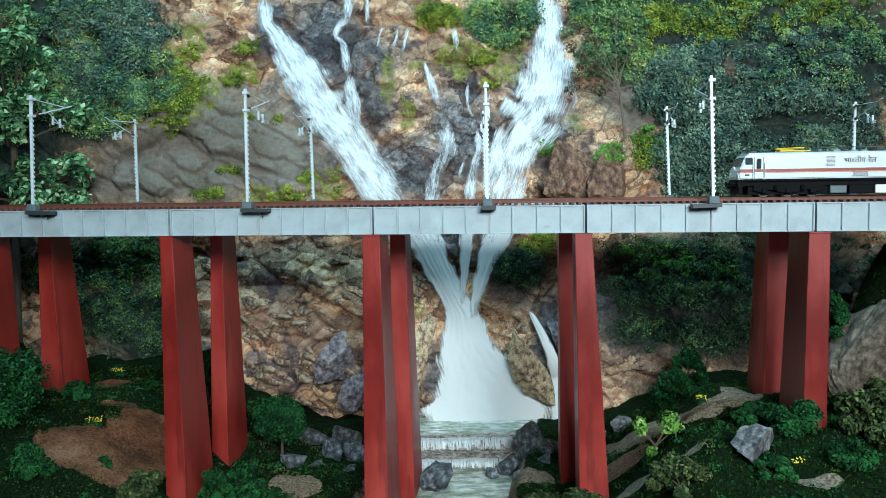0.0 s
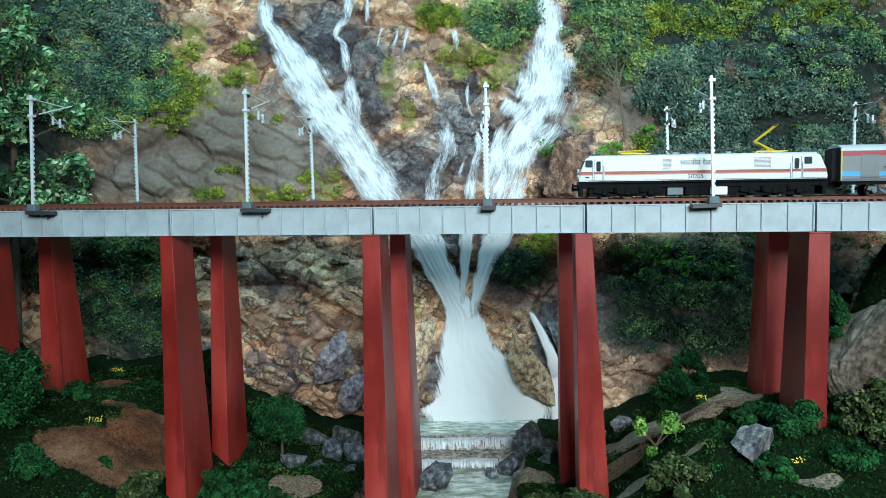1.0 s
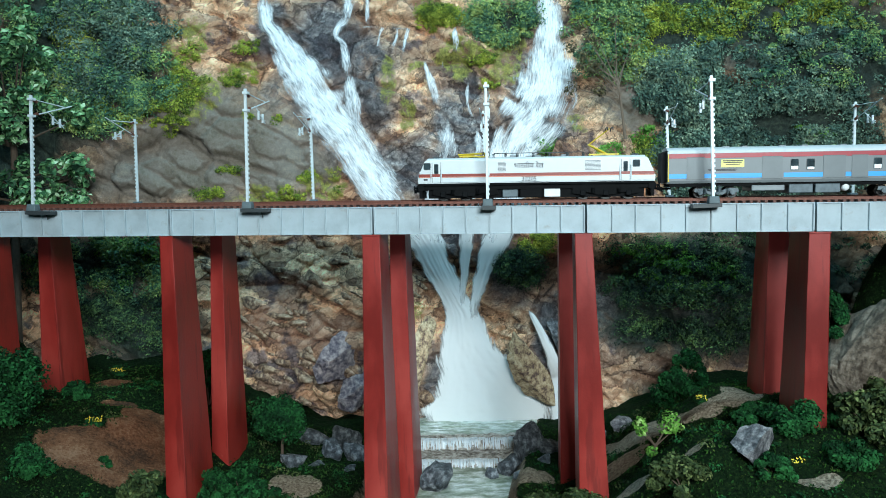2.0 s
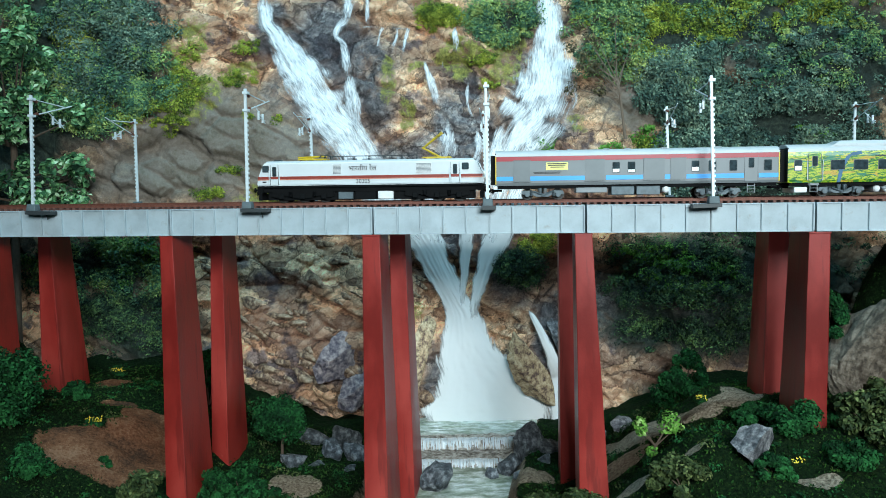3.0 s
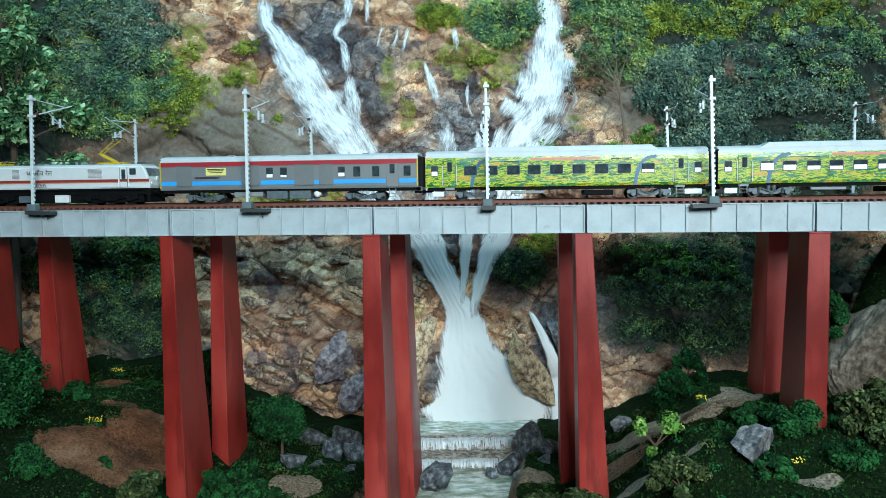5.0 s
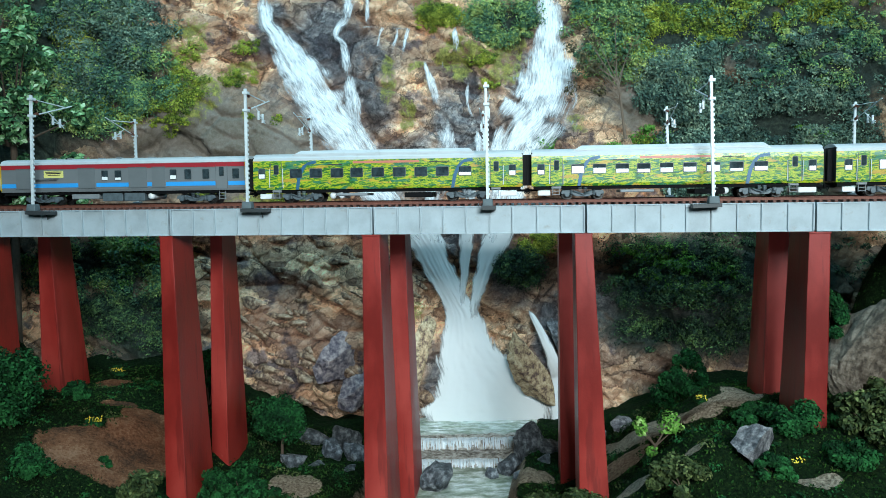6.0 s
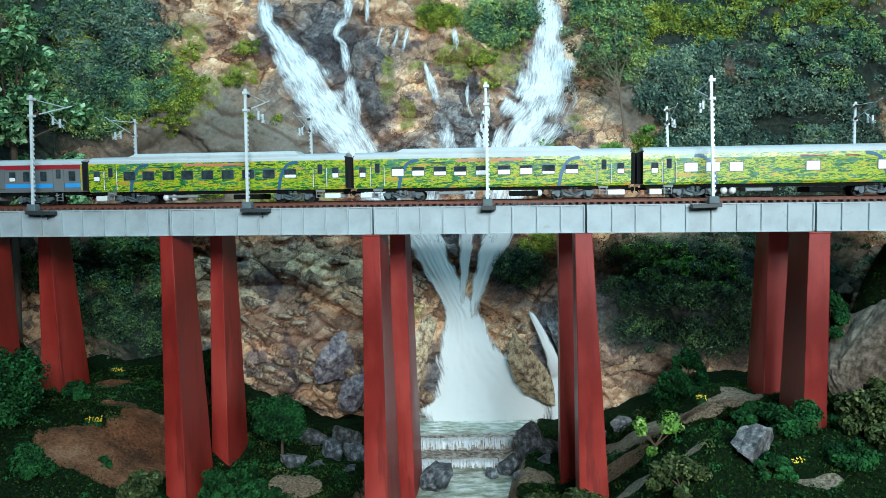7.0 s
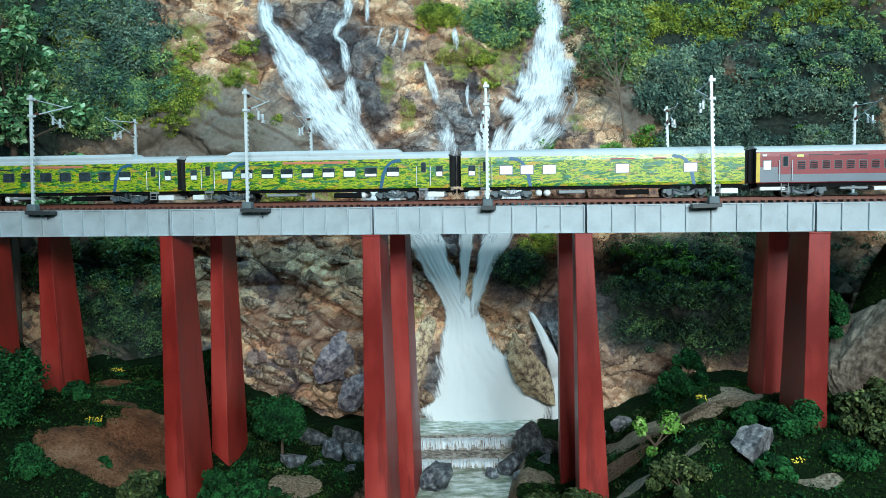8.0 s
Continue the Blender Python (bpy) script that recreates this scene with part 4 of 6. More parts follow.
TAN = rock_material("tan_fall_rock", (0.16, 0.09, 0.07), (0.60, 0.42, 0.24), (0.86, 0.70, 0.46))
RUSTY = rock_material("rusty_rock", (0.09, 0.045, 0.032), (0.27, 0.135, 0.085), (0.46, 0.28, 0.17))
PURPLE = rock_material("purple_grey_rock", (0.10, 0.085, 0.11), (0.28, 0.235, 0.25), (0.55, 0.46, 0.43))
for k, (x, y, z, sx, sy, sz, tilt, mat, label) in enumerate((
        (0.112, 1.075, 0.066, 0.034, 0.022, 0.092, -27, TAN, "tan wedge of rock between two falls"), (-0.036, 1.085, 0.075, 0.026, 0.02, 0.080, 12, TAN, "tan rock beside the main fall"),
        (-0.150, 1.088, 0.075, 0.058, 0.022, 0.056, 30, PURPLE, "purple grey slab leaning on the cliff"), (-0.125, 1.09, 0.03, 0.045, 0.022, 0.034, -12, PURPLE, "purple grey rock at the cliff foot"),
        (0.178, 1.062, 0.332, 0.055, 0.03, 0.070, 24, RUSTY, "reddish brown rock buttress beside the fall"), (0.225, 1.060, 0.322, 0.045, 0.03, 0.058, -10, RUSTY, "reddish brown rock beside the fall"),
        (-0.10, 1.06, 0.02, 0.02, 0.014, 0.026, 20, TAN, "ochre rock at the cliff foot"), (0.172, 1.098, 0.095, 0.014, 0.016, 0.07, -25, BOULDER, "dark wet rock behind the side fall"))):
    boulder(x, y, z, sx, sy, sz, 90 + k, mat, label, tilt, 18)


# ---- trees and shrubs ----
def crown_mesh(name, blobs, leaves, size, mat, front=False):
    cs, ns = [], []
    for c, rad in blobs:
        p, d = clump_points(c, rad, leaves, (1, 1, 0.85), front)
        cs.append(p), ns.append(d)
    cs, ns = np.concatenate(cs), np.concatenate(ns)
    return leaf_cloud(name, cs, ns, size * rng.uniform(0.6, 1.3, len(cs)), mat)


def shrub(x, y, w, h, mat, label, size=0.0022, leaves=240, n=14, core=True, name="shrub", dz=0.0):
    t = thing(name, pose(x, y, floor_z(x, y) - 0.002 + dz), label, "shrub", "shrubs of the valley")
    blobs = []
    for _ in range(n):
        a, q = rng.uniform(0, 2 * math.pi), math.sqrt(rng.random())
        up = rng.uniform(0.1, 0.95)
        lim = math.sqrt(max(0.05, 1 - up * up)) * 0.8
        blobs.append(((math.cos(a) * q * w * lim, math.sin(a) * q * w * lim, up * h * 0.85), min(w, h) * rng.uniform(0.22, 0.4)))
    ob = new("crown", crown_mesh("crown", blobs, leaves, size, mat))
    ob.parent = t
    bm = bmesh.new()
    for c, rad in blobs[:7]:
        rod(bm, (0, 0, 0), c, 0.0008, 5, 0.0003)
    part("stem", bm, BARK, t)
    return t


shrub(-0.298, 0.735, 0.032, 0.042, LEAF_OLIVE, "olive green leafy shrub beside a red pier")
shrub(-0.231, 0.835, 0.028, 0.030, LEAF_FOAM, "dark green shrub at the foot of a red pier")
shrub(-0.252, 0.812, 0.026, 0.026, LEAF_FOAM, "dark green shrub at the foot of a red pier", 0.002, 260)
shrub(-0.20, 0.80, 0.03, 0.022, LEAF_FOAM, "low dark green shrub on the river bank")
shrub(0.098, 0.735, 0.034, 0.040, LEAF_OLIVE, "olive green shrub beside the river", dz=-0.004)
shrub(0.130, 0.70, 0.03, 0.03, LEAF_OLIVE, "olive green shrub at the foot of a red pier")
shrub(0.200, 0.635, 0.036, 0.026, LEAF_OLIVE, "olive leafy shrub on a sandy bank")
shrub(0.325, 0.695, 0.034, 0.030, LEAF_FOAM, "dense dark green shrub around a red pier foot", 0.002, 300, 18)
shrub(0.300, 0.735, 0.026, 0.024, LEAF_FOAM, "dark green shrub around a red pier foot", 0.002, 300)
shrub(0.360, 0.72, 0.026, 0.022, LEAF_FOAM, "dark green shrub around a red pier foot", 0.002, 300)
shrub(0.385, 0.68, 0.036, 0.048, LEAF_OLIVE, "tall olive leafy shrub on the bank", 0.0028, 200, 20)
shrub(0.41, 0.72, 0.03, 0.05, LEAF_OLIVE, "tall olive leafy shrub on the bank", 0.0028, 200, 18)
shrub(0.275, 0.63, 0.022, 0.018, LEAF_FOAM, "mid-green shrub on the bank", 0.002, 260)
shrub(0.345, 0.64, 0.03, 0.02, LEAF_FOAM, "low dark green shrub on the bank", 0.002, 260)
shrub(0.305, 1.0, 0.032, 0.05, LEAF_FOAM, "dark green shrub against the cliff", 0.0024, 240, 20)
shrub(0.33, 1.03, 0.03, 0.07, LEAF_FOAM, "dark leafy shrub against the cliff", 0.0024, 220, 18)
shrub(0.29, 0.88, 0.012, 0.012, LEAF_FOAM, "small dark green shrub on the bank", 0.002, 120)
shrub(-0.354, 0.775, 0.009, 0.012, LEAF_FOAM, "small dark green tuft on bare red earth", 0.002, 120, 8)
shrub(-0.44, 0.90, 0.02, 0.018, LEAF_FOAM, "dark green shrub beside a red pier", 0.002, 240)
shrub(-0.40, 0.72, 0.028, 0.03, LEAF_FOAM, "dark green shrub on the bank", 0.0022, 240)
shrub(-0.31, 0.99, 0.03, 0.09, LEAF_FOAM, "dark leafy shrub against the cliff", 0.0026, 220, 22)
shrub(0.425, 0.84, 0.03, 0.06, LEAF_FOAM, "dark green shrubs topping the sandy rock outcrop", 0.0018, 360, 22, dz=0.06)
shrub(0.46, 0.86, 0.03, 0.03, LEAF_FOAM, "dark green shrub beside the sandy rock outcrop", 0.0024, 260, 16, dz=0.0)


def tree(x, y, blobs, trunk, mat, label, size=0.0022, leaves=320):
    z = floor_z(x, y)
    t = thing("tree", pose(x, y, z - 0.002), label, "tree", "trees of the valley")
    bm = bmesh.new()
    rod(bm, (0, 0, 0), (0.001, 0, trunk), 0.0022, 8, 0.0013)
    for c, rad in blobs:
        rod(bm, (0.001, 0, trunk * 0.8), c, 0.0010, 6, 0.0003)
    part("trunk", bm, BARK, t)
    ob = new("crown", crown_mesh("crown", blobs, leaves, size, mat))
    ob.parent = t
    return t


def ball(cx, cy, cz, rx, rz, n, small):
    out = []
    for _ in range(n):
        d = rng.normal(size=3)
        d /= np.linalg.norm(d)
        q = rng.uniform(0.3, 0.85)
        out.append(((cx + d[0] * rx * q, cy + d[1] * rx * q, cz + d[2] * rz * q), small * rng.uniform(0.7, 1.25)))
    return out


tree(-0.203, 0.93, ball(0.0, 0, 0.060, 0.032, 0.026, 44, 0.014), 0.035, LEAF_FOAM, "round dark green model tree beside the river", 0.002, 300)
tree(-0.440, 0.76, ball(-0.01, 0, 0.045, 0.042, 0.042, 54, 0.015), 0.03, LEAF_FOAM, "bushy dark green tree beside the viaduct", 0.0022, 320)
tree(-0.47, 0.68, ball(0, 0, 0.03, 0.04, 0.03, 20, 0.012), 0.02, LEAF_FOAM, "low bushy dark green tree on the bank", 0.0022, 300)
tree(-0.66, 1.02, ball(0.0, 0, 0.06, 0.05, 0.05, 28, 0.016), 0.03, LEAF_FOAM, "dark green tree on the hilltop", 0.003, 300)
sap = tree(0.208, 0.748, [((-0.014, 0, 0.036), 0.007), ((-0.012, 0.002, 0.028), 0.006), ((0.016, 0, 0.040), 0.010), ((0.014, 0.003, 0.032), 0.009), ((0.022, 0, 0.032), 0.007), ((-0.002, 0, 0.008), 0.006)], 0.016, LEAF_BRIGHT, "bright green sapling with forked twigs", 0.0022, 90)

# the large-leaved tree at the edge of the cliff
blobs = []
for _ in range(70):
    z = rng.uniform(0.29, 0.56)
    lim = -0.475 - 0.09 * max(0, (z - 0.42) / 0.14) - 0.02 * noise.noise((0, z * 30, 0))
    x = rng.uniform(-0.70, lim)
    blobs.append(((x, 1.03 + rng.uniform(-0.02, 0.03), z), rng.uniform(0.012, 0.024)))
t = thing("tree", Matrix(), "large-leaved glossy green tree in front of the cliff", "tree", "trees of the valley")
ob = new("crown", crown_mesh("crown", blobs, 75, 0.0052, leafy("glossy_leaves", [(0.3, (0.010, 0.030, 0.016)), (0.6, (0.045, 0.12, 0.05)), (0.85, (0.2, 0.40, 0.16)), (1.0, (0.5, 0.66, 0.42))], 0.4), True))
ob.parent = t
bm = bmesh.new()
rod(bm, (-0.6, 1.06, 0.0), (-0.58, 1.05, 0.4), 0.008, 10, 0.004)
for c, rad in blobs[::3]:
    rod(bm, (-0.585, 1.055, min(0.38, c[2] - 0.02)), c, 0.002, 6, 0.0006)
part("trunk", bm, BARK, t)

# a bare twiggy tree beside the right-hand fall
t = thing("tree", Matrix(), "sparse brownish tree leaning over the waterfall", "tree", "trees of the valley")
bm = bmesh.new()
rod(bm, (0.252, 1.06, 0.38), (0.238, 1.045, 0.46), 0.0022, 7, 0.0014)
tips = []
for _ in range(16):
    e = (0.222 + rng.uniform(-0.05, 0.04), 1.035 + rng.uniform(-0.015, 0.02), rng.uniform(0.44, 0.54))
    tips.append((e, rng.uniform(0.006, 0.012)))
    rod(bm, (0.238, 1.045, 0.43 + rng.uniform(0, 0.03)), e, 0.0009, 5, 0.0003)
part("trunk", bm, painted("pale_bark", (0.2, 0.15, 0.11), 0.8), t)
ob = new("crown", crown_mesh("crown", tips, 45, 0.0026, leafy("brownish_leaves", [(0.3, (0.03, 0.03, 0.02)), (0.7, (0.1, 0.09, 0.05)), (1.0, (0.24, 0.2, 0.1))])))
ob.parent = t


def flowers(x, y, w, label):
    t = thing("flower_tuft", pose(x, y, floor_z(x, y) - 0.001), label, "flowers", "flower tufts")
    blobs = [((rng.uniform(-w, w), rng.uniform(-w, w) * 0.6, rng.uniform(0.003, 0.007)), 0.003) for _ in range(9)]
    ob = new("leaves", crown_mesh("leaves", blobs, 40, 0.0016, LEAF_FOAM))
    ob.parent = t
    pts = [(rng.uniform(-w, w), rng.uniform(-w, w) * 0.6, rng.uniform(0.006, 0.011)) for _ in range(34)]
    ob = new("petals", leaf_cloud("petals", pts, rng.normal(size=(34, 3)) * 0.5 + np.array([0, -0.7, 0.6]), np.full(34, 0.0013), PETAL))
    ob.parent = t


for x, y, w in ((-0.385, 0.825, 0.008), (0.292, 0.637, 0.011), (0.278, 0.82, 0.006), (0.294, 0.73, 0.007), (-0.43, 1.0, 0.008)):
    flowers(x, y, w, "yellow flower tuft in dark green grass")

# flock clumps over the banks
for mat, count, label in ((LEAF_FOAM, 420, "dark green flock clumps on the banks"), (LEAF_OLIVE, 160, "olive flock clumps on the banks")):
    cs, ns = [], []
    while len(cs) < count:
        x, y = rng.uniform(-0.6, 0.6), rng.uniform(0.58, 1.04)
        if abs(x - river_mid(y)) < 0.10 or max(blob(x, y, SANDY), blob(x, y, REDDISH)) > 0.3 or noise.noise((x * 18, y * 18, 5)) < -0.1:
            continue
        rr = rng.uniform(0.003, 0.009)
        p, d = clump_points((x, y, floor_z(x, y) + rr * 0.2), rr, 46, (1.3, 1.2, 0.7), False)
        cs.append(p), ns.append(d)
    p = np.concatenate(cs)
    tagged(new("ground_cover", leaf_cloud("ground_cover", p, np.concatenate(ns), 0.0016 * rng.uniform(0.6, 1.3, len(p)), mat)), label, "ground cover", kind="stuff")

# static grass
cs, ns = [], []
while len(cs) < 52000:
    x, y = rng.uniform(-0.75, 0.75), rng.uniform(0.55, 1.06)
    if abs(x - river_mid(y)) < 0.092 or max(blob(x, y, SANDY), blob(x, y, REDDISH)) > 0.35 + 0.4 * rng.random():
        continue
    cs.append((x, y, floor_z(x, y) + 0.0008)), ns.append((rng.normal(), rng.normal() - 0.6, rng.normal() * 0.4 + 0.3))
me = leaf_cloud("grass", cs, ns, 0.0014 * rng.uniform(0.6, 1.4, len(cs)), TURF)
tagged(new("grass", me), "short dark green static grass on the banks", "grass", kind="stuff")


# ---- train ----
WHITE = painted("gloss_white_paint", (0.63, 0.665, 0.675), 0.32, 0, 0.06, 90)
ROOFW = painted("roof_white", (0.47, 0.50, 0.51), 0.5, 0, 0.1, 60, (0.36, 0.38, 0.38))
BLACK = painted("underframe_black", (0.004, 0.0045, 0.005), 0.75, 0, 0.3, 150)
BLACK.node_tree.nodes["Principled BSDF"].inputs["Specular IOR Level"].default_value = 0.12
BOGIE = painted("bogie_grey", (0.10, 0.13, 0.145), 0.5, 0.1, 0.35, 220)
WHEEL = painted("wheel_steel", (0.05, 0.048, 0.045), 0.4, 0.7, 0.3, 200)
REDLINE = painted("brick_red_stripe", (0.27, 0.042, 0.028), 0.35, 0, 0.1, 90)
SALMON = painted("orange_pinstripe", (0.60, 0.20, 0.13), 0.35, 0, 0.1, 90)
COACHGREY = painted("coach_grey", (0.17, 0.185, 0.19), 0.4, 0, 0.1, 70)
DOORGREY = painted("door_grey", (0.15, 0.165, 0.17), 0.42, 0, 0.1, 70)
CRIMSON = painted("crimson_band", (0.36, 0.025, 0.035), 0.35, 0, 0.1, 70)
MAROON = painted("maroon_coach", (0.23, 0.014, 0.020), 0.45, 0, 0.12, 70)
SLATEBLUE = painted("slate_grey_lower_panel", (0.14, 0.17, 0.20), 0.4, 0, 0.1, 70)
BLUE = painted("bright_blue_band", (0.035, 0.33, 0.75), 0.35, 0, 0.08, 70)
SWOOSH = painted("deep_blue_ribbon", (0.03, 0.12, 0.22), 0.35, 0, 0.15, 200)
YELLOW = painted("pantograph_yellow", (0.60, 0.42, 0.02), 0.4, 0, 0.2, 150)
SIGN = painted("sign_yellow", (0.75, 0.70, 0.22), 0.5, 0, 0.08, 100)
INK = painted("ink", (0.03, 0.025, 0.03), 0.5, 0, 0.1, 100)
RUBBER = painted("gangway_rubber", (0.012, 0.012, 0.013), 0.8, 0, 0.3, 200)
# this white also serves for reflections painted on the panes
BLIND_AND_GLARE = painted("blind_and_glare_white", (0.86, 0.88, 0.87), 0.5, 0, 0.05, 100)
TANK = painted("white_tank", (0.74, 0.76, 0.76), 0.35, 0, 0.1, 150)
EQUIP = painted("equipment_grey", (0.22, 0.24, 0.25), 0.5, 0, 0.2, 120)


def glass_material(name, colour):
    m, t, b = material(name, 0.08)
    t.links.new(ramp(t, speckle(t, 160, 2), [(0.35, colour), (0.7, tuple(c * 2.4 for c in colour))]), b.inputs["Base Color"])
    b.inputs["Specular IOR Level"].default_value = 0.7
    return m


GLASS = glass_material("dark_window_glass", (0.02, 0.03, 0.034))
FRAME = painted("window_frame_grey", (0.10, 0.11, 0.11), 0.4, 0, 0.1, 120)
LAMP = painted("headlamp_lens", (0.8, 0.78, 0.7), 0.1, 0, 0.05, 100)


def livery_material():
    """A painted meadow: yellow, lime and green brush strokes with teal and orange flecks."""
    m, t, b = material("meadow_livery", 0.33)
    wob = speckle(t, 70, 3, 0.6)
    v = coords(t, (1, 1, 5.0))
    small = node(t, "ShaderNodeMath", {0: wob, 1: 0.03}, operation="MULTIPLY")
    push = node(t, "ShaderNodeVectorMath", {0: v, 1: small.outputs[0]}, operation="ADD")
    stroke = node(t, "ShaderNodeTexNoise", {"Vector": push.outputs[0], "Scale": 105, "Detail": 3, "Roughness": 0.55, "Distortion": 0.6})
    c = ramp(t, stroke.outputs[0], [(0.37, (0.010, 0.085, 0.02)), (0.44, (0.05, 0.22, 0.02)), (0.475, (0.30, 0.42, 0.02)), (0.53, (0.55, 0.49, 0.025)), (0.56, (0.20, 0.36, 0.02)), (0.61, (0.025, 0.15, 0.025))])
    fleck = node(t, "ShaderNodeTexNoise", {"Vector": push.outputs[0], "Scale": 50, "Detail": 3, "Roughness": 0.6})
    c = mix(t, ramp(t, fleck.outputs[0], [(0.57, (0, 0, 0)), (0.60, (0.85, 0.85, 0.85))]), c, (0.02, 0.17, 0.11))
    low = node(t, "ShaderNodeTexNoise", {"Vector": push.outputs[0], "Scale": 45, "Detail": 4, "Roughness": 0.6})
    c = mix(t, ramp(t, low.outputs[0], [(0.38, (0.7, 0.7, 0.7)), (0.42, (0, 0, 0))]), c, (0.62, 0.33, 0.05))
    t.links.new(c, b.inputs["Base Color"])
    return m


LIVERY = livery_material()
W = 0.0176


def panel(name, x0, x1, z0, z1, mat, parent, proud=0.0003, sides=(-1, 1), label="", deep=0.0006):
    """A thin raised panel on one or both sides of a vehicle."""
    ob = None
    for s in sides:
        bm = bmesh.new()
        a, b = sorted((s * (W + proud), s * (W - deep)))
        box(bm, x0, x1, a, b, z0, z1)
        ob = part(name, bm, mat, parent, label)
    return ob


def rounded(x0, x1, z0, z1, r, n=4):
    pts = []
    for cx, cz, a0 in ((x1 - r, z1 - r, 0), (x0 + r, z1 - r, 90), (x0 + r, z0 + r, 180), (x1 - r, z0 + r, 270)):
        for k in range(n + 1):
            a = radians(a0 + 90 * k / n)
            pts.append((cx + r * math.cos(a), cz + r * math.sin(a)))
    return pts


def window(x, z, w, h, parent, blind_or_glare=0.0, name="window", sides=(-1, 1)):
    """A framed pane: all white where blinded, a white lower strip where a reflection is painted in."""
    for s in sides:
        bm = bmesh.new()
        outline(bm, rounded(x - w / 2 - 0.0005, x + w / 2 + 0.0005, z - h / 2 - 0.0005, z + h / 2 + 0.0005, 0.0011), s * (W - 0.0006), s * (W + 0.00035))
        fr = part(name, bm, FRAME, parent)
        bm = bmesh.new()
        outline(bm, rounded(x - w / 2, x + w / 2, z - h / 2, z + h / 2, 0.0008), s * (W - 0.0005), s * (W + 0.0005))
        part("pane", bm, GLASS, fr)
        if blind_or_glare:
            bm = bmesh.new()
            outline(bm, rounded(x - w / 2 + 0.0002, x + w / 2 - 0.0002, z - h / 2 + 0.0002, z - h / 2 + 0.0002 + (h - 0.0004) * blind_or_glare, 0.0004), s * W, s * (W + 0.00065))
            part("blind_or_glare", bm, BLIND_AND_GLARE, fr)


def lettering(words, x, z, size, mat, parent, name="lettering"):
    cu = bpy.data.curves.new(name, "FONT")
    cu.body, cu.size, cu.align_x, cu.align_y, cu.extrude = words, size, "CENTER", "CENTER", 0.0001
    tmp = new("lettering_source", cu)
    me = bpy.data.meshes.new_from_object(tmp.evaluated_get(bpy.context.evaluated_depsgraph_get()))
    bpy.data.objects.remove(tmp)
    me.materials.clear()
    me.materials.append(mat)
    ob = new(name, me)
    ob.parent = parent
    ob.matrix_basis = pose(x, -W - 0.0004, z, 90, 0, 0)
    return ob


def bars(x0, x1, z0, rows, h, mat, parent):
    """Lines too small to read."""
    for k in range(rows):
        panel("text_line", x0 + 0.0007 * k, x1 - 0.001 * ((k * 7) % 3), z0 - k * h * 1.7 - h, z0 - k * h * 1.7, mat, parent, 0.0007, (-1,))


def wheel_mesh(r, gauge=0.0083):
    bm = bmesh.new()
    rod(bm, (0, -gauge, 0), (0, gauge, 0), 0.0011, 8)
    for s in (-1, 1):
        rod(bm, (0, s * gauge, 0), (0, s * (gauge + 0.0022), 0), r, 22)
        rod(bm, (0, s * (gauge + 0.0022), 0), (0, s * (gauge + 0.0027), 0), r * 0.78, 18, r * 0.7)
        rod(bm, (0, s * gauge, 0), (0, s * (gauge - 0.0007), 0), r * 1.12, 22)
        for k in range(4):
            a = k * math.pi / 2
            rod(bm, (math.cos(a) * r * 0.5, s * (gauge + 0.0024), math.sin(a) * r * 0.5), (math.cos(a) * r * 0.5, s * (gauge + 0.0031), math.sin(a) * r * 0.5), r * 0.13, 8)
    return mesh_of("wheelset", bm, WHEEL)


WHEELS = []
COACH_WHEEL, LOCO_WHEEL = wheel_mesh(0.0052), wheel_mesh(0.0061)


def axle(parent, x, mesh, r):
    ob = same_part("wheelset", mesh, parent, pose(x, 0, RAIL_Z + r))
    WHEELS.append((ob, x, r))


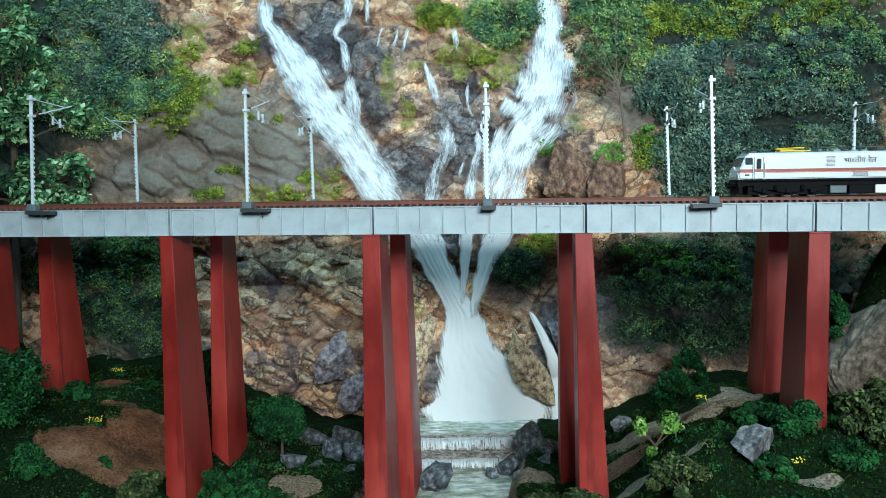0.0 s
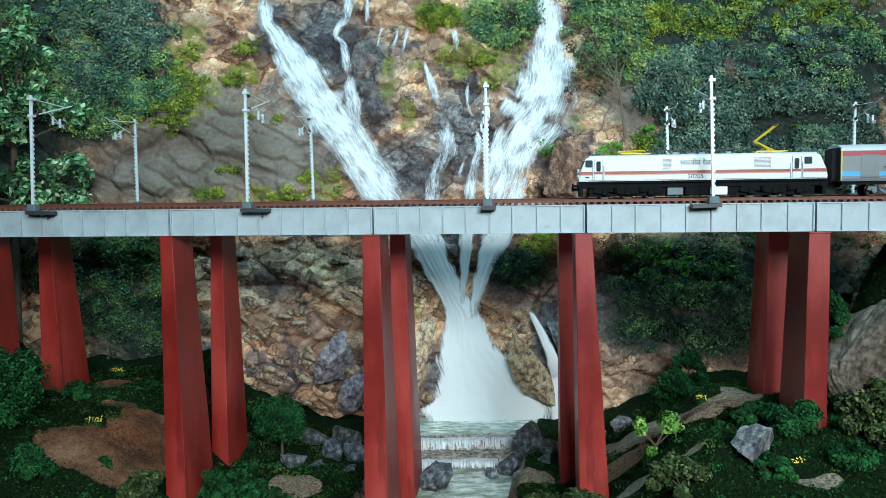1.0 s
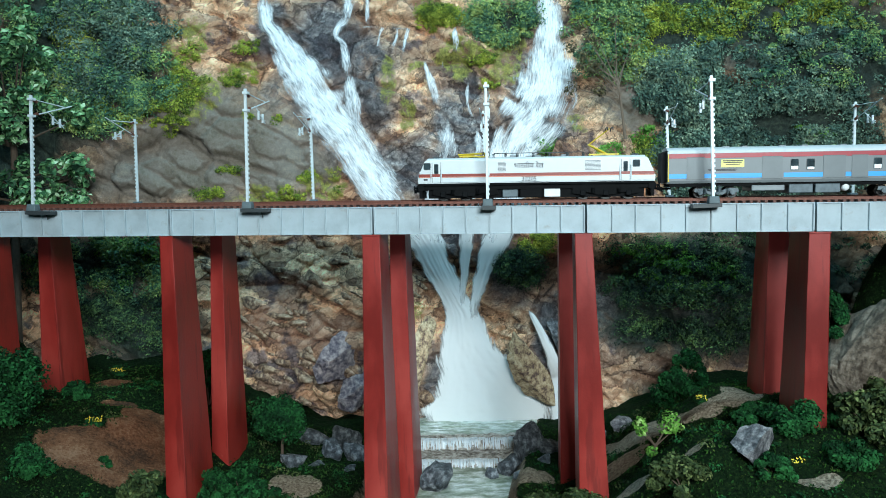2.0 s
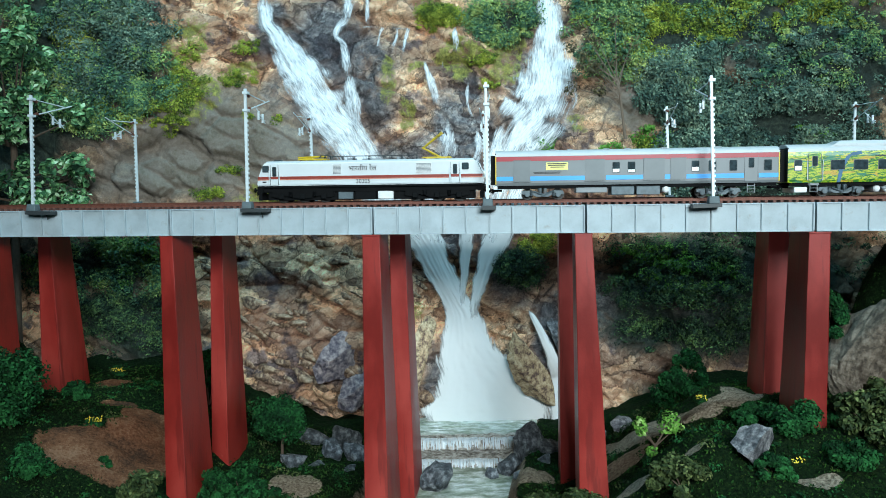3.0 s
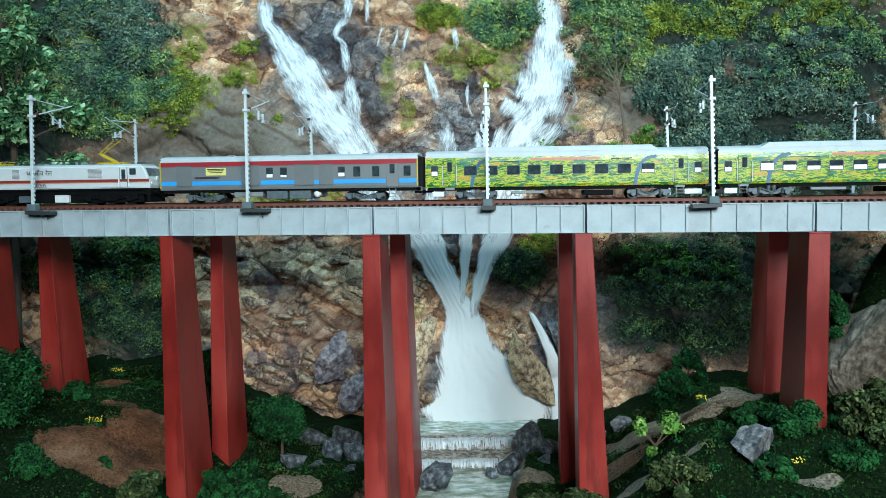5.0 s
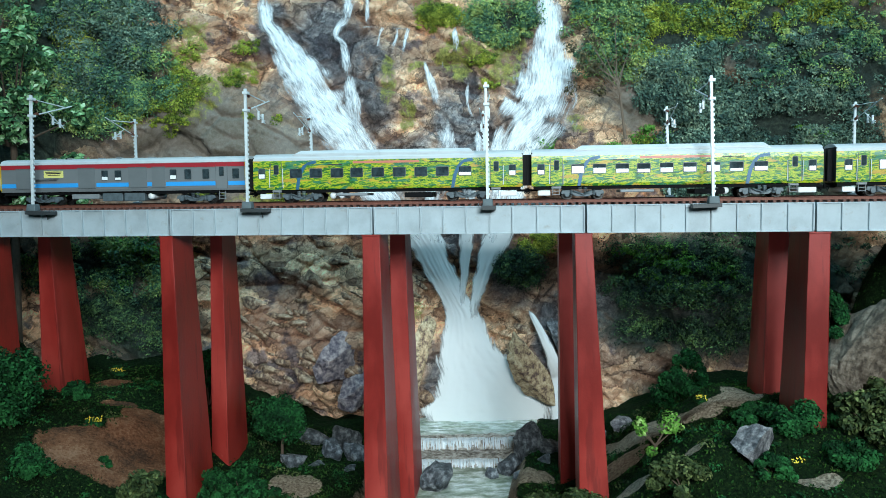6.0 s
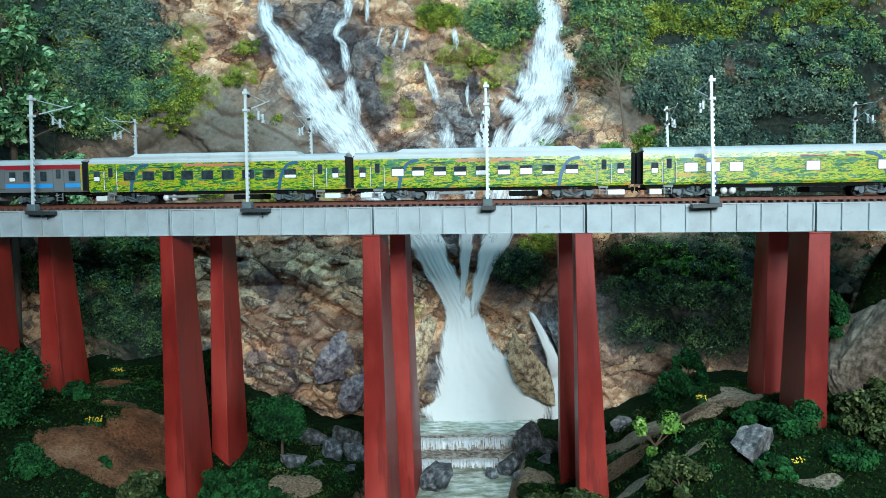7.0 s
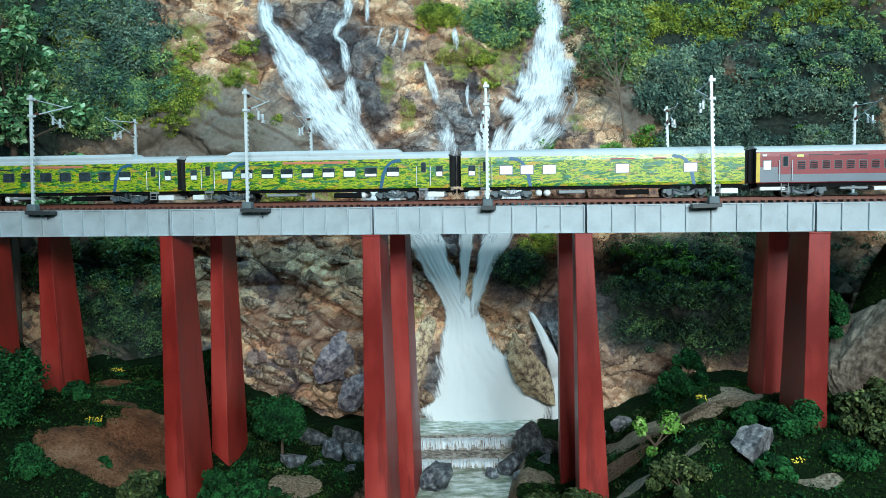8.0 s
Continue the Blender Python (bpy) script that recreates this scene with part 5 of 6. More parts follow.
def coach_bogie(parent, xc):
    """A two-axle bogie: side frames with arched beams, axle boxes, springs and dampers."""
    wb, z = 0.0147, RAIL_Z + 0.0052
    for s in (-1, 1):
        bm = bmesh.new()
        y0, y1 = sorted((s * 0.0128, s * 0.0146))
        outline(bm, [(xc - 0.0205, z + 0.0005), (xc - 0.0195, z + 0.0035), (xc - 0.010, z + 0.0038), (xc - 0.006, z + 0.0010), (xc + 0.006, z + 0.0010), (xc + 0.010, z + 0.0038), (xc + 0.0195, z + 0.0035),
                     (xc + 0.0205, z + 0.0005), (xc + 0.017, z - 0.0002), (xc + 0.012, z + 0.0012), (xc + 0.006, z - 0.0022), (xc - 0.006, z - 0.0022), (xc - 0.012, z + 0.0012), (xc - 0.017, z - 0.0002)], y0, y1)
        fr = part("bogie_frame", bm, BOGIE, parent)
        for dx in (-wb, wb):
            bm = bmesh.new()
            rod(bm, (xc + dx, s * 0.0135, z), (xc + dx, s * 0.0162, z), 0.0024, 14)
            rod(bm, (xc + dx, s * 0.0162, z), (xc + dx, s * 0.0166, z), 0.0015, 12)
            part("axle_box", bm, BOGIE, fr)
            bm = bmesh.new()
            for k in range(5):
                rod(bm, (xc + dx * 0.72, s * 0.0155, z - 0.0012 + k * 0.0011), (xc + dx * 0.72, s * 0.0155, z - 0.0006 + k * 0.0011), 0.0013, 10)
            part("spring", bm, BOGIE, fr)
        bm = bmesh.new()
        rod(bm, (xc - 0.0085, s * 0.0160, z + 0.0030), (xc + 0.002, s * 0.0160, z - 0.0008), 0.0007, 8)
        rod(bm, (xc + 0.0085, s * 0.0160, z + 0.0030), (xc - 0.001, s * 0.0160, z - 0.0018), 0.0006, 8)
        part("damper", bm, BOGIE, fr)
        bm = bmesh.new()
        for k in range(6):
            rod(bm, (xc - 0.0025, s * 0.0155, z + 0.0005 + k * 0.0010), (xc - 0.0025, s * 0.0155, z + 0.0010 + k * 0.0010), 0.0019, 12)
            rod(bm, (xc + 0.0025, s * 0.0155, z + 0.0005 + k * 0.0010), (xc + 0.0025, s * 0.0155, z + 0.0010 + k * 0.0010), 0.0019, 12)
        part("spring", bm, BOGIE, fr)
    for dx in (-wb, wb):
        axle(parent, xc + dx, COACH_WHEEL, 0.0052)


def shell(L, z0, z1, mat, parent):
    bm = bmesh.new()
    outline(bm, [(-W + 0.0008, z0), (-W, z0 + 0.0025), (-W, z1 - 0.004), (-W + 0.0004, z1), (W - 0.0004, z1), (W, z1 - 0.004), (W, z0 + 0.0025), (W - 0.0008, z0)], 0, L, "x")
    return part("body", bm, mat, parent)


def roof(L, z, top, parent, a=0.0):
    bm = bmesh.new()
    n = 12
    prof = [((-W + 0.0004) * math.cos(math.pi * k / n), z + (top - z) * math.sin(math.pi * k / n) ** 0.75) for k in range(n + 1)]
    outline(bm, prof, a, L, "x")
    return part("roof", bm, ROOFW, parent)


def raised_roof(x0, x1, z, top, parent):
    """The ducted middle of the roof with sloped ends and long grooves."""
    bm = bmesh.new()
    prof = [(-0.0150, z), (-0.0146, z + (top - z) * 0.55), (-0.0120, top - 0.0004), (-0.0085, top), (0.0085, top), (0.0120, top - 0.0004), (0.0146, z + (top - z) * 0.55), (0.0150, z)]
    a = [bm.verts.new((x0 + (w - z) * 1.9, y, w)) for y, w in prof]
    b = [bm.verts.new((x1 - (w - z) * 1.3, y, w)) for y, w in prof]
    for k in range(len(prof)):
        j = (k + 1) % len(prof)
        bm.faces.new((a[k], a[j], b[j], b[k]))
    bm.faces.new(a), bm.faces.new(b)
    part("roof_duct", bm, ROOFW, parent)
    for k, zz in enumerate((z + 0.0007, z + 0.0019)):
        bm = bmesh.new()
        box(bm, x0 + 0.006, x1 - 0.005, -0.0156 + k * 0.0006, -0.0146, zz, zz + 0.00045)
        part("roof_rib", bm, ROOFW, parent)


def ends(L, parent, z0=0.3155, z1=0.3470):
    """Gangways, buffers and couplers at both ends."""
    for x, s in ((0.0, -1), (L, 1)):
        bm = bmesh.new()
        saw = [(x + s * (0.0002 + k * 0.00055), -0.0098 if k % 2 else -0.0090) for k in range(9)]
        outline(bm, saw + [(u, -v) for u, v in reversed(saw)], 0, 1)
        for v in bm.verts:
            v.co = (v.co.x, v.co.z, z0 + 0.001 if v.co.y < 0.5 else z1 - 0.0016)
        part("gangway", bm, RUBBER, parent)
        bm = bmesh.new()
        a, b = sorted((x + s * 0.0002, x - s * 0.0007))
        box(bm, a, b, -W + 0.0009, W - 0.0009, z0 + 0.0012, z1)
        part("end_wall", bm, RUBBER, parent)
        bm = bmesh.new()
        rod(bm, (x - s * 0.006, 0, 0.3115), (x + s * 0.0045, 0, 0.3115), 0.0011, 8)
        box(bm, x + s * 0.0035 - 0.0012, x + s * 0.0035 + 0.0012, -0.0018, 0.0018, 0.3095, 0.3135)
        part("coupler", bm, BLACK, parent)
        bm = bmesh.new()
        pts = [Vector((x + s * (0.001 + 0.0035 * f), -0.005, 0.3125 - 0.0045 * math.sin(math.pi * f))) for f in (0, 0.25, 0.5, 0.75, 1)]
        for p, q in zip(pts, pts[1:]):
            rod(bm, p, q, 0.0004, 6)
        part("brake_hose", bm, BLACK, parent)


def underframe(L, parent, z=0.3150):
    bm = bmesh.new()
    box(bm, 0.002, L - 0.002, -0.0150, 0.0150, z - 0.0022, z + 0.0012)
    part("underframe", bm, BLACK, parent)


def under_box(x0, x1, z0, z1, mat, parent, name="equipment_box"):
    bm = bmesh.new()
    box(bm, x0, x1, -0.0165, 0.0165, z0, z1)
    bevelled(bm, 0.0006, 1)
    part(name, bm, mat, parent)


def air_tank(x, parent, z=0.3090, r=0.0033):
    bm = bmesh.new()
    rod(bm, (x, -0.0135, z), (x, 0.0135, z), r, 16)
    for s in (-1, 1):
        rod(bm, (x, s * 0.0135, z), (x, s * 0.0150, z), r, 16, r * 0.72)
        rod(bm, (x, s * 0.0150, z), (x, s * 0.0157, z), r * 0.72, 16, r * 0.3)
    part("air_tank", bm, TANK, parent)


def steps(x, parent, mat=None, z=0.3150):
    bm = bmesh.new()
    for dx in (-0.0032, 0.0032):
        box(bm, x + dx - 0.0003, x + dx + 0.0003, -0.0172, -0.0164, z - 0.0085, z)
    for k in range(3):
        box(bm, x - 0.0032, x + 0.0032, -0.0178, -0.0160, z - 0.0080 + k * 0.0030, z - 0.0075 + k * 0.0030)
    part("entrance_steps", bm, mat or EQUIP, parent)


def ribbon(x, z0, z1, flip, parent):
    """A painted blue ribbon, bending over at the top, that narrows towards the foot."""
    bm = bmesh.new()
    a, b = [], []
    for k in range(13):
        f = k / 12
        z = z1 + (z0 - z1) * max(0.0, (f - 0.22) / 0.78) ** 0.9 - 0.0006 * math.sin(min(1, f / 0.3) * math.pi / 2)
        dx = 0.0125 * (1 - f / 0.28) if f < 0.28 else -0.0085 * (f - 0.28) / 0.72 - 0.0012 * math.sin((f - 0.28) * 6)
        dz = 0.0016 * max(0.0, 1 - f / 0.28)
        w = 0.0021 - 0.0006 * f
        fx = -1 if flip else 1
        across = 0.35 if f < 0.2 else 1.0
        a.append((x + fx * (dx - w * across), z + dz + (0.0014 if f < 0.2 else 0)))
        b.append((x + fx * (dx + w * across), z + dz - (0.0014 if f < 0.2 else 0)))
    va = [[bm.verts.new((p[0], y, p[1])) for p in a] for y in (-W - 0.00038, -W + 0.0003)]
    vb = [[bm.verts.new((p[0], y, p[1])) for p in b] for y in (-W - 0.00038, -W + 0.0003)]
    for k in range(12):
        bm.faces.new((va[0][k], vb[0][k], vb[0][k + 1], va[0][k + 1]))
        bm.faces.new((va[0][k], va[0][k + 1], va[1][k + 1], va[1][k]))
        bm.faces.new((vb[0][k], vb[0][k + 1], vb[1][k + 1], vb[1][k]))
    part("painted_ribbon", bm, SWOOSH, parent)


def side_door(x, w, z0, z1, mat, parent, rails=True, pane=0.0):
    panel("door", x - w / 2, x + w / 2, z0, z1, mat, parent, 0.00025)
    for s in (-1, 1):
        bm = bmesh.new()
        box(bm, x + s * w / 2 - 0.0002, x + s * w / 2 + 0.0002, -W - 0.0004, -W + 0.0002, z0, z1)
        part("door_seam", bm, FRAME, parent)
        if rails:
            bm = bmesh.new()
            xx = x + s * (w / 2 + 0.0012)
            rod(bm, (xx, -W - 0.0010, z0 + 0.001), (xx, -W - 0.0010, z1 - 0.006), 0.00035, 6)
            for zz in (z0 + 0.001, z1 - 0.006):
                rod(bm, (xx, -W - 0.0010, zz), (xx, -W + 0.0004, zz), 0.0003, 6)
            part("grab_rail", bm, STEEL, parent)
    if pane:
        window(x, z1 - 0.0068, pane, 0.0088, parent, 0, "door_window")


def power_car():
    L = 0.2634
    t = thing("power_car", BR, "grey railway power car with crimson and bright blue bands", "railway coach", "vehicles of the train")
    shell(L, 0.3160, 0.3440, COACHGREY, t)
    roof(L, 0.3440, 0.3502, t)
    underframe(L, t)
    fx = lambda v: (v - 65) / 1423 * L
    panel("crimson_band", 0.0003, L - 0.0003, 0.3394, 0.3436, CRIMSON, t)
    cuts = [65, 160, 245, 527, 630, 820, 925, 955, 1032, 1316, 1385, 1486]
    for a, b in zip(cuts[::2], cuts[1::2]):
        panel("blue_band", fx(a) + 0.0003, fx(b) - 0.0003, 0.3206, 0.3248, BLUE, t)
    for a, b in ((160, 245), (527, 625), (820, 925), (955, 1030)):
        panel("luggage_door", fx(a), fx(b), 0.3200, 0.3400, DOORGREY, t, 0.0005)
        for k in (0, 1):
            panel("door_rail", fx(a) - 0.0006, fx(b) + 0.0006, 0.3192 + k * 0.0206, 0.3197 + k * 0.0206, FRAME, t, 0.0007)
    # white lower strips: pane reflections, put in as white panels
    for x, bl in ((683, 0.35), (760, 0.25), (1077, 0.4), (1160, 0.0), (1262, 0.0), (1430, 0.0)):
        window(fx(x), 0.3322, 0.0066, 0.0096, t, bl)
    side_door(fx(1350), 0.0118, 0.3172, 0.3412, COACHGREY, t, False, 0.0046)
    steps(fx(1350), t)
    panel("notice_board", fx(327), fx(440), 0.3305, 0.3378, SIGN, t, 0.0005, (-1,), "yellow notice board")
    bars(fx(335), fx(432), 0.3370, 2, 0.0009, INK, t)
    bars(fx(350), fx(420), 0.3336, 1, 0.0007, INK, t)
    bars(fx(263), fx(405), 0.3290, 2, 0.0006, INK, t)
    panel("edge_stripe", 0.0001, 0.0012, 0.3175, 0.3436, YELLOW, t, 0.0005)
    panel("edge_stripe", L - 0.0012, L - 0.0001, 0.3175, 0.3436, YELLOW, t, 0.0005)
    under_box(fx(480), fx(640), 0.3085, 0.3135, EQUIP, t)
    under_box(fx(660), fx(776), 0.3060, 0.3142, BOGIE, t)
    under_box(fx(786), fx(906), 0.3060, 0.3142, BOGIE, t)
    air_tank(fx(936), t, 0.3110, 0.0036)
    coach_bogie(t, fx(310)), coach_bogie(t, fx(1195))
    for x in (0.055, 0.072, 0.106, 0.126, 0.16, 0.21):
        bm = bmesh.new()
        box(bm, x - 0.003, x + 0.003, -0.010, -0.004, 0.3490, 0.3506)
        bevelled(bm, 0.0004, 1)
        part("roof_vent", bm, EQUIP, t)
    ends(L, t, 0.3160, 0.3470)
    return t


def meadow_coach(kind):
    L = 0.2672 if kind < 3 else 0.2652
    labels = {1: "yellow-green painted coach with white roof and dark windows", 2: "yellow-green painted coach with white roof and framed windows", 3: "yellow-green painted pantry coach with few white-blinded windows"}
    t = thing("railway_coach", BR, labels[kind], "railway coach", "vehicles of the train")
    shell(L, 0.3152, 0.3438, LIVERY, t)
    roof(L, 0.3438, 0.3512, t)
    underframe(L, t, 0.3142)
    fx = lambda v: (v - 36) / 1484 * L
    if kind < 3:
        raised_roof(fx(230), fx(1280), 0.3468, 0.3538, t)
        # partial strips of white stand for reflections in the glass
        glares = {1: (0, 0, 0, 0, 0, 0, 0, 0, 0.35), 2: (0.85, 0.6, 0.45, 0.4, 0.5, 0.55, 0.7, 0.3, 0.5)}[kind]
        for x, bl in zip((280, 392, 510, 620, 737, 855, 973, 1090, 1212), glares):
            window(fx(x), 0.3312, 0.0118, 0.0084, t, bl)
        window(fx(86), 0.3312, 0.0062, 0.0096, t, 0.45)
        window(fx(1466), 0.3312, 0.0062, 0.0096, t, 0.45)
        for x in (168, 1380):
            side_door(fx(x), 0.0112, 0.3165, 0.3418, LIVERY, t, True, 0.0042)
        for x in (325, 1185):
            ribbon(fx(x), 0.3158, 0.3408, False, t)
        panel("orange_band", fx(600), fx(965), 0.3402, 0.3424, SALMON, t, 0.0003, (-1,))
        bars(fx(460), fx(540), 0.3398, 1, 0.0010, INK, t)
        bars(fx(1020), fx(1130), 0.3412, 1, 0.0008, INK, t)
        under_box(fx(500), fx(675), 0.3085, 0.3112, EQUIP, t)
        under_box(fx(880), fx(1035), 0.3062, 0.3112, BLACK, t)
        tanks = (990, 1040) if kind == 2 else (480, 528)
    else:
        for x in (0.165, 0.24, 0.32, 0.578, 0.815):
            window(x * L, 0.3312, 0.0124, 0.0086, t, 1)
        window(0.04 * L, 0.3312, 0.0062, 0.0096, t, 0.45)
        side_door(0.09 * L, 0.0100, 0.3165, 0.3418, LIVERY, t, True, 0.0042)
        ribbon(0.225 * L, 0.3158, 0.3408, True, t), ribbon(0.80 * L, 0.3158, 0.3408, True, t)
        bars(fx(830), fx(960), 0.3408, 1, 0.0010, CRIMSON, t)
        bars(fx(1050), fx(1120), 0.3408, 1, 0.0010, CRIMSON, t)
        under_box(fx(560), fx(700), 0.3080, 0.3112, EQUIP, t)
        under_box(fx(880), fx(1035), 0.3062, 0.3112, BLACK, t)
        tanks = (455, 500)
    for x in tanks:
        air_tank(fx(x), t)
    for a, b in ((70, 135), (1400, 1490)):
        under_box(fx(a), fx(b), 0.3062, 0.3112, TANK, t, "battery_box")
    for a in (165, 1375):
        steps(fx(a), t, EQUIP, 0.3150)
        under_box(fx(a - 25), fx(a + 28), 0.3125, 0.3150, EQUIP, t, "step_box")
    coach_bogie(t, fx(305)), coach_bogie(t, fx(1220))
    ends(L, t, 0.3152, 0.3475)
    return t


def sleeper_coach():
    L = 0.268
    t = thing("railway_coach", BR, "maroon railway coach with slate grey lower panel and barred windows", "railway coach", "vehicles of the train")
    shell(L, 0.3152, 0.3440, MAROON, t)
    roof(L, 0.3440, 0.3502, t)
    underframe(L, t, 0.3142)
    panel("lower_panel", 0.003, L - 0.003, 0.3160, 0.3232, SLATEBLUE, t)
    panel("lower_panel", 0.003, 0.0195, 0.3232, 0.3300, SLATEBLUE, t)
    panel("edge_stripe", 0.0001, 0.0034, 0.3160, 0.3430, YELLOW, t, 0.0005)
    window(0.0098, 0.3318, 0.0070, 0.0086, t, 1)
    side_door(0.0262, 0.0092, 0.3170, 0.3420, MAROON, t, True, 0.0042)
    side_door(L - 0.0262, 0.0092, 0.3170, 0.3420, MAROON, t, True, 0.0042)
    panel("emblem", 0.0055, 0.0095, 0.3400, 0.3418, TANK, t, 0.0005, (-1,))
    panel("flag_plate", 0.0362, 0.0422, 0.3392, 0.3412, SIGN, t, 0.0005, (-1,))
    bars(0.047, 0.068, 0.3412, 1, 0.0008, INK, t), bars(0.074, 0.098, 0.3412, 1, 0.0008, INK, t)
    for k in range(18):
        x = 0.0405 + k * 0.0108
        if x > L - 0.04:
            break
        window(x, 0.3318, 0.0064, 0.0072, t, 0, "window", (-1,))
        bm = bmesh.new()
        for q in range(4):
            box(bm, x - 0.0032, x + 0.0032, -W - 0.0009, -W - 0.0004, 0.3292 + q * 0.0017, 0.3297 + q * 0.0017)
        part("window_bars", bm, MAROON, t)
    coach_bogie(t, 0.044), coach_bogie(t, L - 0.044)
    under_box(0.004, 0.027, 0.3085, 0.3118, TANK, t, "battery_box")
    under_box(0.075, 0.10, 0.3088, 0.3112, EQUIP, t)
    under_box(0.105, 0.13, 0.3075, 0.3112, TANK, t, "battery_box")
    steps(0.0262, t)
    ends(L, t, 0.3152, 0.3475)
    return t


def pantograph(t, x, raised):
    p = YELLOW
    zb = 0.3452
    bm = bmesh.new()
    for y in (-0.0075, 0.0075):
        box(bm, x - 0.014, x + 0.014, y - 0.0005, y + 0.0005, zb - 0.0006, zb + 0.0006)
    for dx in (-0.0135, 0, 0.0135):
        box(bm, x + dx - 0.0006, x + dx + 0.0006, -0.0075, 0.0075, zb - 0.0006, zb + 0.0006)
    base = part("pantograph", bm, p, t, "yellow steel pantograph")
    for dx in (-0.0115, 0.0115):
        for y in (-0.0075, 0.0075):
            bm = bmesh.new()
            rod(bm, (x + dx, y, zb - 0.0035), (x + dx, y, zb - 0.0006), 0.0010, 8)
            part("insulator", bm, BROWN, base)
    knee, head = ((x - 0.014, zb + 0.0095), (x + 0.0055, zb + 0.0245)) if raised else ((x - 0.015, zb + 0.0022), (x + 0.012, zb + 0.0030))
    bm = bmesh.new()
    for y in (-0.004, 0.004):
        rod(bm, (x + 0.004, y, zb), (knee[0], y * 0.7, knee[1]), 0.0008, 8)
    rod(bm, (knee[0], -0.0035, knee[1]), (knee[0], 0.0035, knee[1]), 0.0009, 8)
    rod(bm, (x - 0.001, 0, zb + 0.0005), (knee[0] + 0.002, 0, knee[1] - 0.0012), 0.0004, 6)
    part("lower_arm", bm, p, base)
    bm = bmesh.new()
    for y in (-1, 1):
        rod(bm, (knee[0], y * 0.0028, knee[1]), (head[0], y * 0.006, head[1]), 0.0006, 8)
    for f in (0.35, 0.7):
        xx, zz = knee[0] + (head[0] - knee[0]) * f, knee[1] + (head[1] - knee[1]) * f
        rod(bm, (xx, -0.0042, zz), (xx, 0.0042, zz), 0.0004, 6)
    part("upper_arm", bm, p, base)
    for dx in (-0.0025, 0.0025):
        bm = bmesh.new()
        pts = [Vector((head[0] + dx, y, head[1] + 0.0010 - 0.003 * max(0.0, abs(y) - 0.008) / 0.005)) for y in (-0.0125, -0.009, -0.005, 0.005, 0.009, 0.0125)]
        for a, b in zip(pts, pts[1:]):
            rod(bm, a, b, 0.0006, 6)
        part("contact_strip", bm, DARK, base)


